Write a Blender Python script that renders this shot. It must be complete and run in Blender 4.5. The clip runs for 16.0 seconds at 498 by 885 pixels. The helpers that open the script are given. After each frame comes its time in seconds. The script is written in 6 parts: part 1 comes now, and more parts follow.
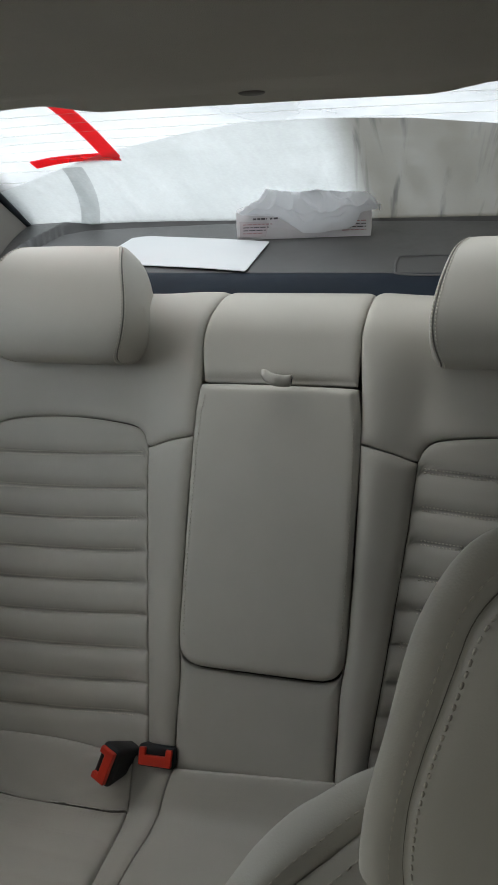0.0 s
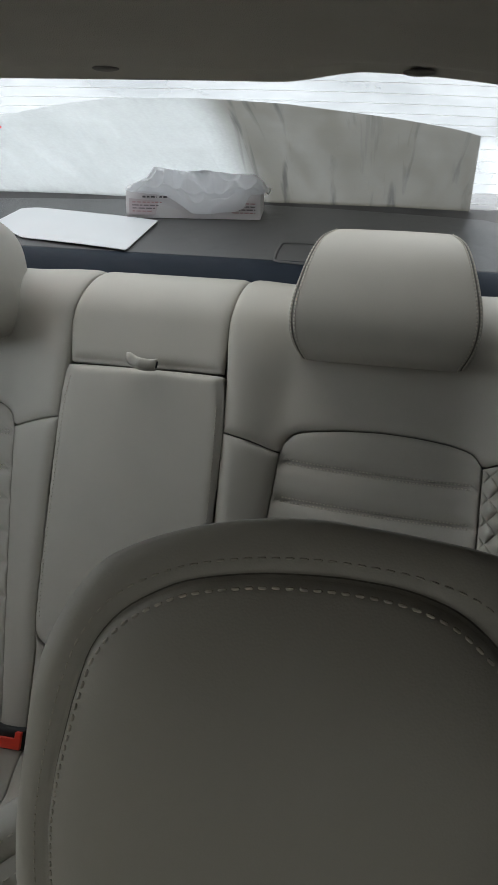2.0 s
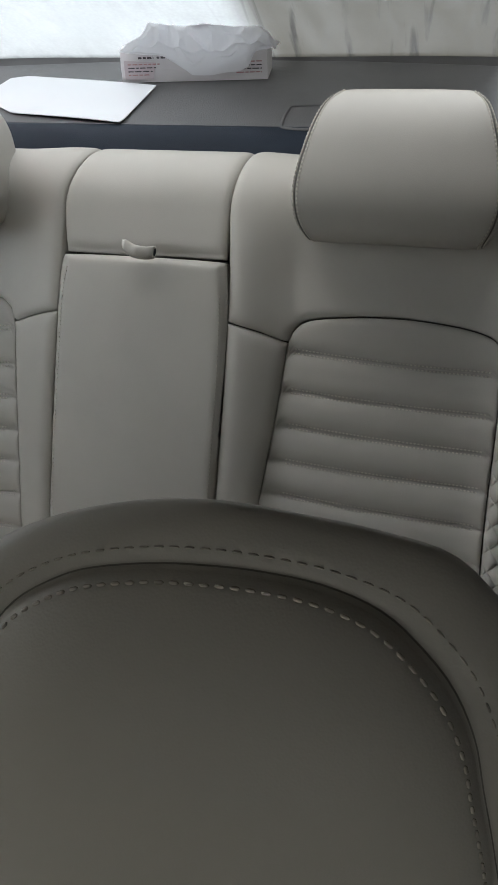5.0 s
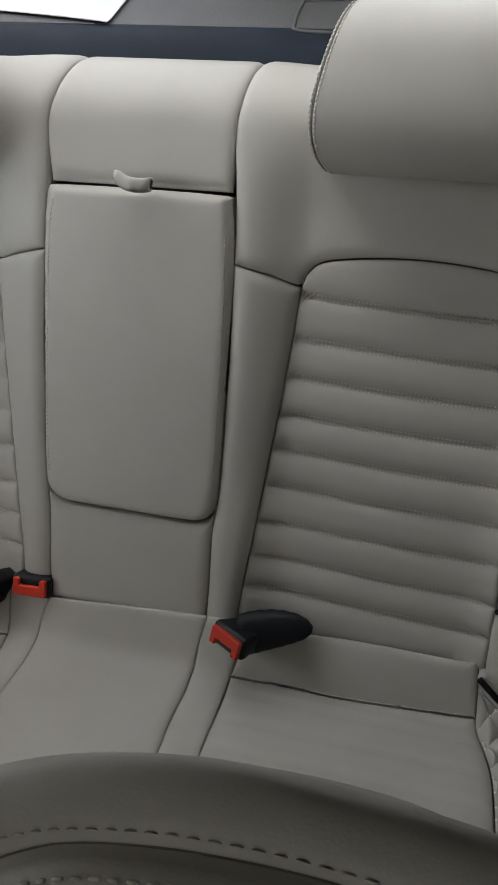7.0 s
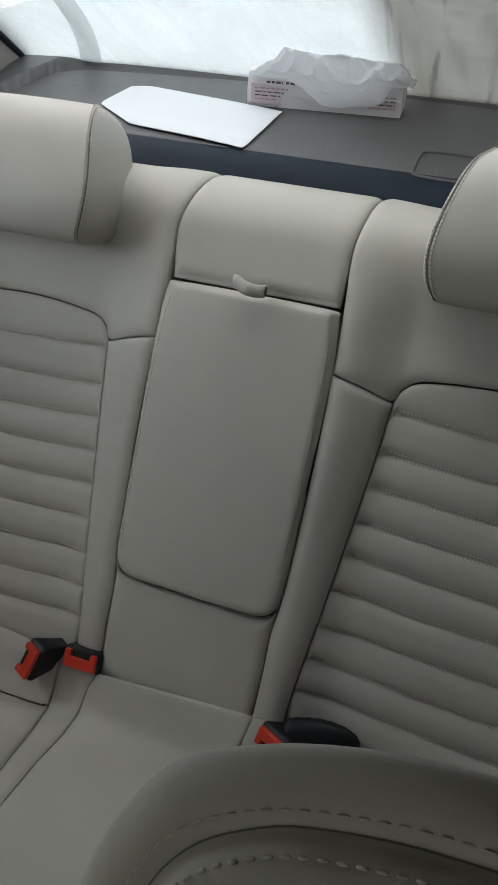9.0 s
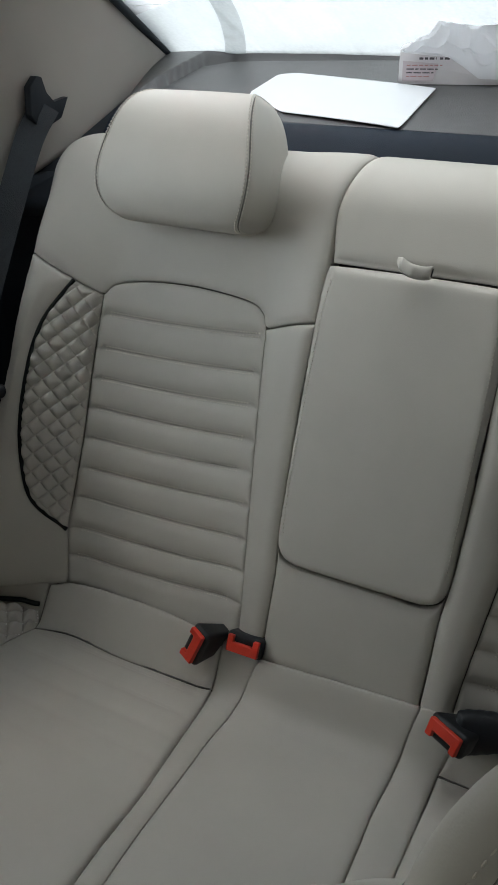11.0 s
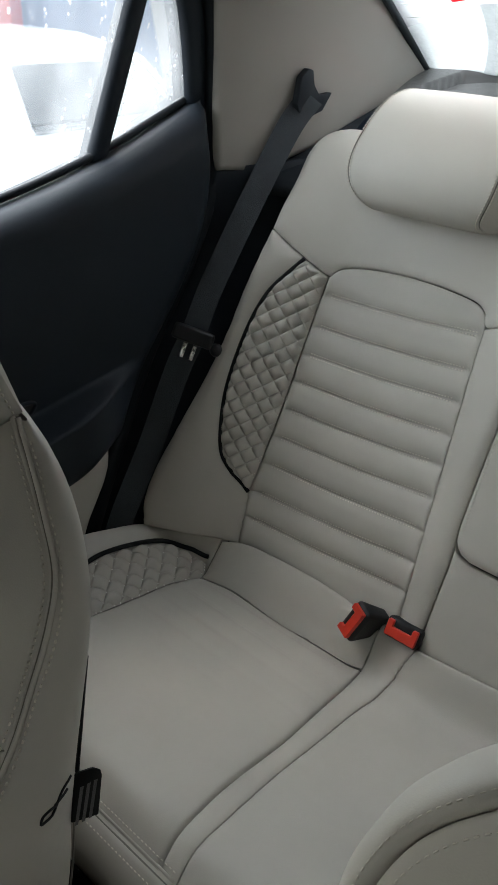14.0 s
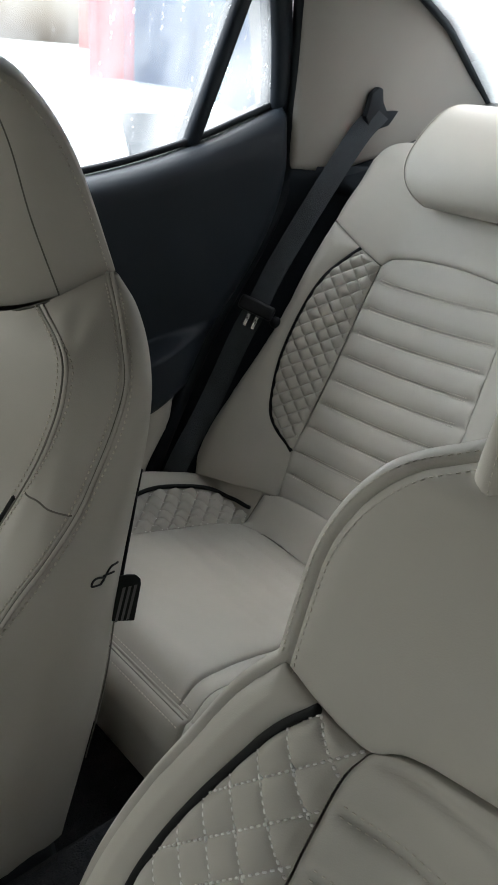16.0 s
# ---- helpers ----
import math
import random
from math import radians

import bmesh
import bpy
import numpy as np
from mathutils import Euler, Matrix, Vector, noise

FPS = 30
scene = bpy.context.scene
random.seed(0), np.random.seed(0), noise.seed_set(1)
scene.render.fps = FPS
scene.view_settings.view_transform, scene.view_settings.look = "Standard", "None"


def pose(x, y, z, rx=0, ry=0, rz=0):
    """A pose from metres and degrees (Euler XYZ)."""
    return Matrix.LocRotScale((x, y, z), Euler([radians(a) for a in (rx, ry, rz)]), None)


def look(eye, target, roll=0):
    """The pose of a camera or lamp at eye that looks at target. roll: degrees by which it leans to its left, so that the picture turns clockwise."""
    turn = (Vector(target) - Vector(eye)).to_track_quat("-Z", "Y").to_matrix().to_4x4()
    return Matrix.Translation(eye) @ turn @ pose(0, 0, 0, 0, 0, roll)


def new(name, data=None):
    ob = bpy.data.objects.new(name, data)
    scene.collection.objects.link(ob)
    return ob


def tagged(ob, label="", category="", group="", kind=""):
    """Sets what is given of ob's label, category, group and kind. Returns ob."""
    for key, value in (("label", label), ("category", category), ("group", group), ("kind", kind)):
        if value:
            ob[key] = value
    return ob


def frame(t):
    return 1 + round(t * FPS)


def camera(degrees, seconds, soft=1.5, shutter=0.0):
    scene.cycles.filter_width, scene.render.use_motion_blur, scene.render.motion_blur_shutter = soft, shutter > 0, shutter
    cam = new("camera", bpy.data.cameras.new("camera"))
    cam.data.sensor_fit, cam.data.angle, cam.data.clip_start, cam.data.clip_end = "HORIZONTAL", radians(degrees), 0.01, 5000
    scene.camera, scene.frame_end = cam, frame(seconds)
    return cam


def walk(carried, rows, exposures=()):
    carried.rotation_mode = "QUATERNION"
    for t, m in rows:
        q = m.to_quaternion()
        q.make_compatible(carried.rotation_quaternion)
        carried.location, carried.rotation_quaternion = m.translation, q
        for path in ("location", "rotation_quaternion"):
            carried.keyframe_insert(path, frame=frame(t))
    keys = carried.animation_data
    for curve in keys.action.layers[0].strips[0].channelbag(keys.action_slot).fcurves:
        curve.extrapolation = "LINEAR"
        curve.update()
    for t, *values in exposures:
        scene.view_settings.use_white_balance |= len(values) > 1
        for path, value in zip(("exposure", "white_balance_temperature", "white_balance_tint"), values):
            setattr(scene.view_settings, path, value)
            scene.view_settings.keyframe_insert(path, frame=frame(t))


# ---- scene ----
cam = camera(35.1, 16.0)
PATH = [
    (0, (0.236, 0.058, 1.292), (-0.263, 1.844, 0.543), -2.8),
    (0.5, (0.268, 0.042, 1.305), (-0.173, 1.856, 0.585), -1.7),
    (1, (0.286, 0.054, 1.307), (-0.13, 1.864, 0.563), -0.8),
    (1.5, (0.333, 0.081, 1.32), (-0.07, 1.88, 0.544), 0.5),
    (2, (0.357, 0.101, 1.302), (-0.026, 1.889, 0.491), 0.9),
    (2.5, (0.389, 0.109, 1.314), (0.026, 1.851, 0.402), -0.3),
    (3, (0.402, 0.156, 1.298), (0.046, 1.833, 0.269), -2.2),
    (3.5, (0.402, 0.154, 1.295), (0.038, 1.796, 0.212), -2.5),
    (4, (0.421, 0.157, 1.294), (-0.001, 1.77, 0.19), -2.9),
    (4.5, (0.409, 0.156, 1.302), (-0.051, 1.772, 0.216), -2.8),
    (7, (0.355, 0.279, 1.337), (-0.074, 1.701, -0.003), -3.5),
    (7.5, (0.349, 0.282, 1.333), (-0.091, 1.687, -0.021), -3.8),
    (8, (0.343, 0.266, 1.333), (-0.089, 1.757, 0.072), 0.2),
    (8.5, (0.332, 0.252, 1.333), (-0.14, 1.808, 0.169), 2.7),
    (9, (0.306, 0.223, 1.334), (-0.249, 1.799, 0.234), 3.0),
    (11.5, (0.219, 0.179, 1.325), (-0.657, 1.589, 0.209), -3.4),
    (12, (0.186, 0.127, 1.321), (-0.809, 1.504, 0.266), -1.0),
    (12.5, (0.17, 0.08, 1.312), (-0.903, 1.376, 0.231), -0.5),
    (13, (0.176, 0.088, 1.311), (-0.908, 1.374, 0.229), -2.2),
    (13.5, (0.193, 0.095, 1.291), (-0.899, 1.392, 0.231), -0.7),
    (14, (0.232, 0.083, 1.265), (-0.904, 1.377, 0.248), 1.5),
    (14.5, (0.261, 0.051, 1.218), (-0.913, 1.316, 0.207), 1.2),
    (15, (0.287, 0.054, 1.194), (-0.944, 1.299, 0.226), -0.5),
    (15.5, (0.357, 0.0, 1.188), (-0.908, 1.241, 0.261), 2.3),
    (16, (0.409, -0.054, 1.18), (-0.896, 1.18, 0.299), 4.8),
]
EXPOSURE = [(0, 1.42, 6500, 8.5), (1, 1.40, 6500, 8.5), (2, 1.30, 6500, 9), (3, 1.24, 6500, 10), (3.5, 1.46, 6500, 11), (4.5, 1.64, 6450, 11), (7, 1.93, 6500, 13), (7.5, 1.97, 6500, 13), (8, 1.85, 6500, 13), (8.5, 1.73, 6480, 11), (9, 1.62, 6450, 8), (11.5, 1.90, 6420, 8.5), (13, 2.12, 6400, 8.5), (14.5, 2.27, 6400, 8.5), (16, 2.45, 6420, 9)]
walk(cam, [(t, look(eye, target, roll)) for t, eye, target, roll in PATH], EXPOSURE)
from mathutils.bvhtree import BVHTree

# ---------------------------------------------------------------- light
WORLD = bpy.data.worlds.new("overcast")
scene.world = WORLD
WORLD.use_nodes = True
_wn = WORLD.node_tree.nodes
_sky = _wn.new("ShaderNodeTexSky")
_sky.sky_type = "NISHITA"
_sky.sun_disc = False
_sky.sun_elevation = radians(62)
_sky.sun_rotation = radians(267)
_sky.dust_density = 4.0
_wn["Background"].inputs["Strength"].default_value = 0.08
_grey = _wn.new("ShaderNodeHueSaturation")
_grey.inputs["Saturation"].default_value = 0.8
WORLD.node_tree.links.new(_sky.outputs[0], _grey.inputs["Color"])
WORLD.node_tree.links.new(_grey.outputs[0], _wn["Background"].inputs["Color"])
_sun = new("sun", bpy.data.lights.new("sun", "SUN"))
_sun.data.energy = 5.4
_sun.data.angle = radians(130)
_sun.data.color = (0.89, 0.955, 1.0)
_sun.matrix_world = look((-3.6, -0.2, 7.4), (0, 0, 0))


# ---------------------------------------------------------------- materials
def material(name, color, rough=0.5, metal=0.0, spec=0.5, vary=0.12, scale=6.0, bump=0.15, grain=600.0, dist=0.0006, sag=0.0, coat=0.0):
    m = bpy.data.materials.new(name)
    m.use_nodes = True
    nt, n = m.node_tree, m.node_tree.nodes
    bs = n["Principled BSDF"]
    co = n.new("ShaderNodeTexCoord")
    big = n.new("ShaderNodeTexNoise")
    big.inputs["Scale"].default_value = scale
    big.inputs["Detail"].default_value = 5
    nt.links.new(co.outputs["Object"], big.inputs["Vector"])
    ramp = n.new("ShaderNodeMapRange")
    ramp.inputs["From Min"].default_value, ramp.inputs["From Max"].default_value = 0.3, 0.7
    ramp.inputs["To Min"].default_value, ramp.inputs["To Max"].default_value = 1 - vary, 1 + vary
    nt.links.new(big.outputs["Fac"], ramp.inputs["Value"])
    mul = n.new("ShaderNodeVectorMath")
    mul.operation = "SCALE"
    mul.inputs[0].default_value = color
    nt.links.new(ramp.outputs[0], mul.inputs["Scale"])
    nt.links.new(mul.outputs[0], bs.inputs["Base Color"])
    rr = n.new("ShaderNodeMapRange")
    rr.inputs["To Min"].default_value, rr.inputs["To Max"].default_value = max(0.02, rough - 0.08), min(1, rough + 0.08)
    mid = n.new("ShaderNodeTexNoise")
    mid.inputs["Scale"].default_value = scale * 9
    nt.links.new(co.outputs["Object"], mid.inputs["Vector"])
    nt.links.new(mid.outputs["Fac"], rr.inputs["Value"])
    nt.links.new(rr.outputs[0], bs.inputs["Roughness"])
    bs.inputs["Metallic"].default_value = metal
    bs.inputs["Specular IOR Level"].default_value = spec
    bs.inputs["Coat Weight"].default_value = coat
    if bump:
        vor = n.new("ShaderNodeTexVoronoi")
        vor.inputs["Scale"].default_value = grain
        nt.links.new(co.outputs["Object"], vor.inputs["Vector"])
        add = n.new("ShaderNodeMath")
        add.operation = "ADD"
        nt.links.new(vor.outputs["Distance"], add.inputs[0])
        nt.links.new(mid.outputs["Fac"], add.inputs[1])
        bp = n.new("ShaderNodeBump")
        bp.inputs["Strength"].default_value = bump
        bp.inputs["Distance"].default_value = dist
        nt.links.new(add.outputs[0], bp.inputs["Height"])
        nt.links.new(bp.outputs[0], bs.inputs["Normal"])
        if sag:
            soft = n.new("ShaderNodeTexNoise")
            soft.inputs["Scale"].default_value = 9
            soft.inputs["Detail"].default_value = 0.5
            nt.links.new(co.outputs["Object"], soft.inputs["Vector"])
            b2 = n.new("ShaderNodeBump")
            b2.inputs["Strength"].default_value = sag
            b2.inputs["Distance"].default_value = 0.008
            nt.links.new(soft.outputs["Fac"], b2.inputs["Height"])
            nt.links.new(b2.outputs[0], bp.inputs["Normal"])
    return m


LEATHER = material("leatherette_beige_grey", (0.465, 0.442, 0.393), 0.55, spec=0.36, vary=0.05, scale=7, bump=0.11, grain=900, dist=0.0006, sag=0.34)
# Dark tone that puts shade into the seams; also the seat's backing.
SEAM = material("seam_shade_and_backing", (0.16, 0.15, 0.13), 0.8, bump=0)
THREAD = material("stitch_thread", (0.53, 0.50, 0.43), 0.7, bump=0)
THREAD_LIGHT = material("light_thread", (0.62, 0.585, 0.51), 0.7, bump=0)
THREAD_WHITE = material("white_thread", (0.80, 0.79, 0.76), 0.6, bump=0)
PIPING = material("black_piping", (0.009, 0.010, 0.010), 0.60, spec=0.2, vary=0.2, bump=0.1)
# Dark warm brown for the unseen panels that shade the front seats.
SHADE_BROWN = material("front_shade_brown", (0.055, 0.047, 0.037), 0.8, spec=0.2, vary=0.08, scale=5, bump=0.3, grain=700, dist=0.0008)
LINER = material("headliner_fabric", (0.44, 0.415, 0.365), 0.9, spec=0.15, vary=0.05, scale=5, bump=0.5, grain=900, dist=0.001)
TRIM_BEIGE = material("pillar_plastic_beige", (0.345, 0.325, 0.295), 0.6, spec=0.3, vary=0.04, bump=0.3, grain=1200, dist=0.0006)
TRIM_DARK = material("door_plastic_dark", (0.013, 0.018, 0.025), 0.50, spec=0.20, vary=0.15, bump=0.35, grain=900, dist=0.0007)
SHELF = material("parcel_shelf_moulding", (0.114, 0.111, 0.110), 0.42, spec=0.5, vary=0.1, scale=9, bump=0.5, grain=800, dist=0.001)
SHELF_DARK = material("shelf_lip_plastic", (0.011, 0.018, 0.030), 0.6, spec=0.22, vary=0.15, bump=0.35, grain=800, dist=0.001)
RUBBER = material("rubber_seal", (0.014, 0.018, 0.023), 0.6, spec=0.25, vary=0.2, bump=0.1)
BELT = material("belt_webbing", (0.034, 0.041, 0.048), 0.75, vary=0.15, scale=20, bump=0.5, grain=500, dist=0.001)
BLACK = material("black_plastic", (0.011, 0.012, 0.014), 0.4, spec=0.3, vary=0.2, bump=0.15)
RED = material("red_button_plastic", (0.62, 0.035, 0.015), 0.4, vary=0.08, bump=0.05)
CHROME = material("chrome_steel", (0.75, 0.75, 0.75), 0.18, metal=1.0, vary=0.05, bump=0)
CARPET = material("floor_carpet", (0.028, 0.029, 0.032), 0.95, spec=0.1, vary=0.3, scale=30, bump=0.8, grain=400, dist=0.003)
PAPER = material("white_paper", (0.82, 0.83, 0.84), 0.7, spec=0.2, vary=0.02, bump=0.1, grain=300)
CARD = material("printed_cardboard", (0.72, 0.69, 0.70), 0.6, vary=0.06, scale=14, bump=0.1)
CARD_PINK = material("printed_pale_pink", (0.60, 0.52, 0.545), 0.6, bump=0)
CARD_RED = material("printed_ink_red", (0.45, 0.24, 0.25), 0.6, bump=0)
INK = material("printed_ink_dark", (0.08, 0.07, 0.08), 0.6, bump=0)
TISSUE = material("tissue_film", (0.86, 0.86, 0.87), 0.55, vary=0.04, scale=20, bump=0.15, grain=60, dist=0.003)
TAPE = material("red_tape", (0.80, 0.035, 0.06), 0.4, vary=0.18, scale=60, bump=0.2)
for _tn, _tc, _tw in ((TAPE.node_tree, (0.9, 0.08, 0.10, 1), 0.6), (TISSUE.node_tree, (0.95, 0.95, 0.96, 1), 0.62)):
    _tl = _tn.nodes.new("ShaderNodeBsdfTranslucent")
    _tl.inputs["Color"].default_value = _tc
    _mx = _tn.nodes.new("ShaderNodeMixShader")
    _mx.inputs[0].default_value = _tw
    _tn.links.new(_tn.nodes["Principled BSDF"].outputs[0], _mx.inputs[1])
    _tn.links.new(_tl.outputs[0], _mx.inputs[2])
    _tn.links.new(_mx.outputs[0], _tn.nodes["Material Output"].inputs["Surface"])
WIRE = material("heating_wire", (0.72, 0.71, 0.69), 0.6, bump=0)
METAL_GREY = material("grey_shell", (0.25, 0.25, 0.25), 0.6, bump=0)


def glass_material(name, fog_low, fog_high, scale, streak=0.0, tint=0.9, streaks=0.0, soft=0.0, hue=(1, 1.01, 1.01)):
    """Thin wet glass: clear where dry, milky where the condensation sits."""
    m = bpy.data.materials.new(name)
    m.use_nodes = True
    nt, n = m.node_tree, m.node_tree.nodes
    n.remove(n["Principled BSDF"])
    out = n["Material Output"]
    co = n.new("ShaderNodeTexCoord")
    mp = n.new("ShaderNodeMapping")
    mp.inputs["Scale"].default_value = (1, 1, 1 - streak)
    nt.links.new(co.outputs["Object"], mp.inputs["Vector"])
    no = n.new("ShaderNodeTexNoise")
    no.inputs["Scale"].default_value = scale
    no.inputs["Detail"].default_value = 6
    nt.links.new(mp.outputs[0], no.inputs["Vector"])
    rg = n.new("ShaderNodeMapRange")
    rg.inputs["From Min"].default_value, rg.inputs["From Max"].default_value = 0.35, 0.65
    rg.inputs["To Min"].default_value, rg.inputs["To Max"].default_value = fog_low, fog_high
    nt.links.new(no.outputs["Fac"], rg.inputs["Value"])
    tr = n.new("ShaderNodeBsdfTransparent")
    tr.inputs["Color"].default_value = (*(tint * q for q in hue), 1)
    gl = n.new("ShaderNodeBsdfGlossy")
    gl.inputs["Roughness"].default_value = 0.03
    clear = n.new("ShaderNodeMixShader")
    clear.inputs[0].default_value = 0.06
    haze = n.new("ShaderNodeBsdfRefraction")
    haze.inputs["IOR"].default_value = 1.02
    haze.inputs["Roughness"].default_value = 0.22
    haze.inputs["Color"].default_value = (*(tint * q for q in hue), 1)
    wetting = n.new("ShaderNodeMixShader")
    wetting.inputs[0].default_value = soft
    nt.links.new(tr.outputs[0], wetting.inputs[1])
    nt.links.new(haze.outputs[0], wetting.inputs[2])
    nt.links.new(wetting.outputs[0], clear.inputs[1])
    nt.links.new(gl.outputs[0], clear.inputs[2])
    milk = n.new("ShaderNodeBsdfTranslucent")
    milk.inputs["Color"].default_value = (*(0.96 * tint * q for q in hue), 1)
    mix = n.new("ShaderNodeMixShader")
    run = n.new("ShaderNodeMapping")
    run.inputs["Scale"].default_value = (1, 75, 9)
    nt.links.new(co.outputs["Object"], run.inputs["Vector"])
    rn = n.new("ShaderNodeTexNoise")
    rn.inputs["Scale"].default_value = 1.0
    rn.inputs["Detail"].default_value = 4
    rn.inputs["Distortion"].default_value = 0.5
    nt.links.new(run.outputs[0], rn.inputs["Vector"])
    drop = n.new("ShaderNodeTexVoronoi")
    drop.inputs["Scale"].default_value = 130
    nt.links.new(co.outputs["Object"], drop.inputs["Vector"])
    wet = n.new("ShaderNodeMapRange")
    wet.inputs["From Min"].default_value, wet.inputs["From Max"].default_value = 0.56, 0.70
    wet.inputs["To Min"].default_value, wet.inputs["To Max"].default_value = 0.0, streaks
    nt.links.new(rn.outputs["Fac"], wet.inputs["Value"])
    bead = n.new("ShaderNodeMapRange")
    bead.inputs["From Min"].default_value, bead.inputs["From Max"].default_value = 0.42, 0.15
    nt.links.new(drop.outputs["Distance"], bead.inputs["Value"])
    both = n.new("ShaderNodeMath")
    both.operation = "MULTIPLY_ADD"
    nt.links.new(wet.outputs[0], both.inputs[0])
    nt.links.new(bead.outputs[0], both.inputs[1])
    nt.links.new(rg.outputs[0], both.inputs[2])
    nt.links.new(both.outputs[0], mix.inputs[0])
    nt.links.new(clear.outputs[0], mix.inputs[1])
    nt.links.new(milk.outputs[0], mix.inputs[2])
    nt.links.new(mix.outputs[0], out.inputs["Surface"])
    return m


GLASS = glass_material("wet_window_glass", 0.04, 0.26, 9, 0.5, 0.60, 0.7, 0.6)
# For the unseen right rear window: tint added to hold back its light.
GLASS_DIM_RIGHT = glass_material("dimming_right_glass", 0.02, 0.06, 9, 0.5, 0.22)
# Warm hue added to the unseen front pane to warm the light it passes.
GLASS_FRONT = glass_material("warming_front_glass", 0.10, 0.28, 5, 0, 0.88, hue=(1.02, 1.0, 0.95))
# Darkened warm copy of the front glass, to dim light on the left seat.
GLASS_DIMMED = glass_material("dimming_front_side_glass", 0.10, 0.22, 5, 0, 0.55, hue=(1.03, 1.0, 0.94))
GLASS_REAR = glass_material("misted_rear_glass", 0.22, 0.45, 5, 0, 0.51)

# ---------------------------------------------------------------- mesh tools
CX = -0.006                                # the car's middle plane
WD = np.array([0.0, 0.450, 0.893])         # up along a reclined seat back
NF = np.array([0.0, -0.893, 0.450])        # out of a seat back, to the front


def thing(name, label, category, at=(0, 0, 0), group="", kind=""):
    ob = new(name)
    ob.empty_display_size = 0.05
    ob.location = at
    return tagged(ob, label, category, group, kind)


def solid(name, verts, faces, mat, parent=None, label="", smooth=True):
    me = bpy.data.meshes.new(name)
    me.from_pydata([tuple(map(float, v)) for v in verts], [], [tuple(int(i) for i in f) for f in faces])
    me.materials.append(mat)
    if smooth:
        me.polygons.foreach_set("use_smooth", [True] * len(me.polygons))
    me.update()
    ob = new(name, me)
    if parent is not None:
        ob.parent = parent
        shift = Vector(parent.location) if parent.data is None else Vector((0, 0, 0))
        ob.matrix_parent_inverse = Matrix.Translation(-shift)
    if label:
        tagged(ob, label)
    if name in ("stitching", "print_line"):
        tagged(ob, kind="stuff")
    return ob


def part(name, bm, mat, parent, label="", smooth=True):
    bmesh.ops.recalc_face_normals(bm, faces=bm.faces)
    vs = [v.co[:] for v in bm.verts]
    bm.verts.index_update()
    fs = [[v.index for v in f.verts] for f in bm.faces]
    bm.free()
    return solid(name, vs, fs, mat, parent, label, smooth)


def smoothstep(a, b, x):
    t = np.clip((np.asarray(x, float) - a) / (b - a), 0, 1)
    return t * t * (3 - 2 * t)


def curve(points, n, close=False):
    """n points at even steps along a smooth line through the given ones."""
    p = np.array(points, float)
    if len(p) == 2:
        return p[0] + (p[1] - p[0]) * np.linspace(0, 1, n)[:, None]
    if close:
        q = np.vstack([p[-1], p, p[0], p[1]])
    else:
        q = np.vstack([2 * p[0] - p[1], p, 2 * p[-1] - p[-2]])
    fine = []
    for i in range(1, len(q) - 2):
        t = np.linspace(0, 1, 24, endpoint=False)[:, None]
        a, b, c, d = q[i - 1], q[i], q[i + 1], q[i + 2]
        fine.append(0.5 * (2 * b + (c - a) * t + (2 * a - 5 * b + 4 * c - d) * t ** 2 + (3 * b - a - 3 * c + d) * t ** 3))
    fine = np.vstack(fine + [q[-2][None]])
    s = np.r_[0, np.cumsum(np.linalg.norm(np.diff(fine, axis=0), axis=1))]
    at = np.linspace(0, s[-1], n)
    return np.stack([np.interp(at, s, fine[:, k]) for k in range(p.shape[1])], 1)


def line(points, n):
    """n points at even steps along straight pieces."""
    p = np.array(points, float)
    s = np.r_[0, np.cumsum(np.linalg.norm(np.diff(p, axis=0), axis=1))]
    at = np.linspace(0, s[-1], n)
    return np.stack([np.interp(at, s, p[:, k]) for k in range(p.shape[1])], 1)


def crowd(n, k=0.55):
    """n steps from 0 to 1 that crowd towards both ends."""
    t = np.linspace(0, 1, n)
    return (1 - k) * t + k * (0.5 - 0.5 * np.cos(np.pi * t))


def edge_at(points, t, smooth=True):
    fine = curve(points, 240) if smooth else line(points, 240)
    return np.stack([np.interp(t, np.linspace(0, 1, 240), fine[:, k]) for k in range(fine.shape[1])], 1)


def coons(bottom, top, left, right, nu, nv, k=0.55):
    u, v = crowd(nu, k), crowd(nv, k)
    b, t, l, r = edge_at(bottom, u), edge_at(top, u), edge_at(left, v), edge_at(right, v)
    U, V = u[None, :, None], v[:, None, None]
    g = (1 - V) * b[None] + V * t[None] + (1 - U) * l[:, None] + U * r[:, None]
    g -= (1 - U) * (1 - V) * b[0] + U * (1 - V) * b[-1] + (1 - U) * V * t[0] + U * V * t[-1]
    return g


def grid_faces(nv, nu, start=0, flip=False):
    f = []
    for j in range(nv - 1):
        for i in range(nu - 1):
            a = start + j * nu + i
            q = (a, a + 1, a + nu + 1, a + nu)
            f.append(q[::-1] if flip else q)
    return f


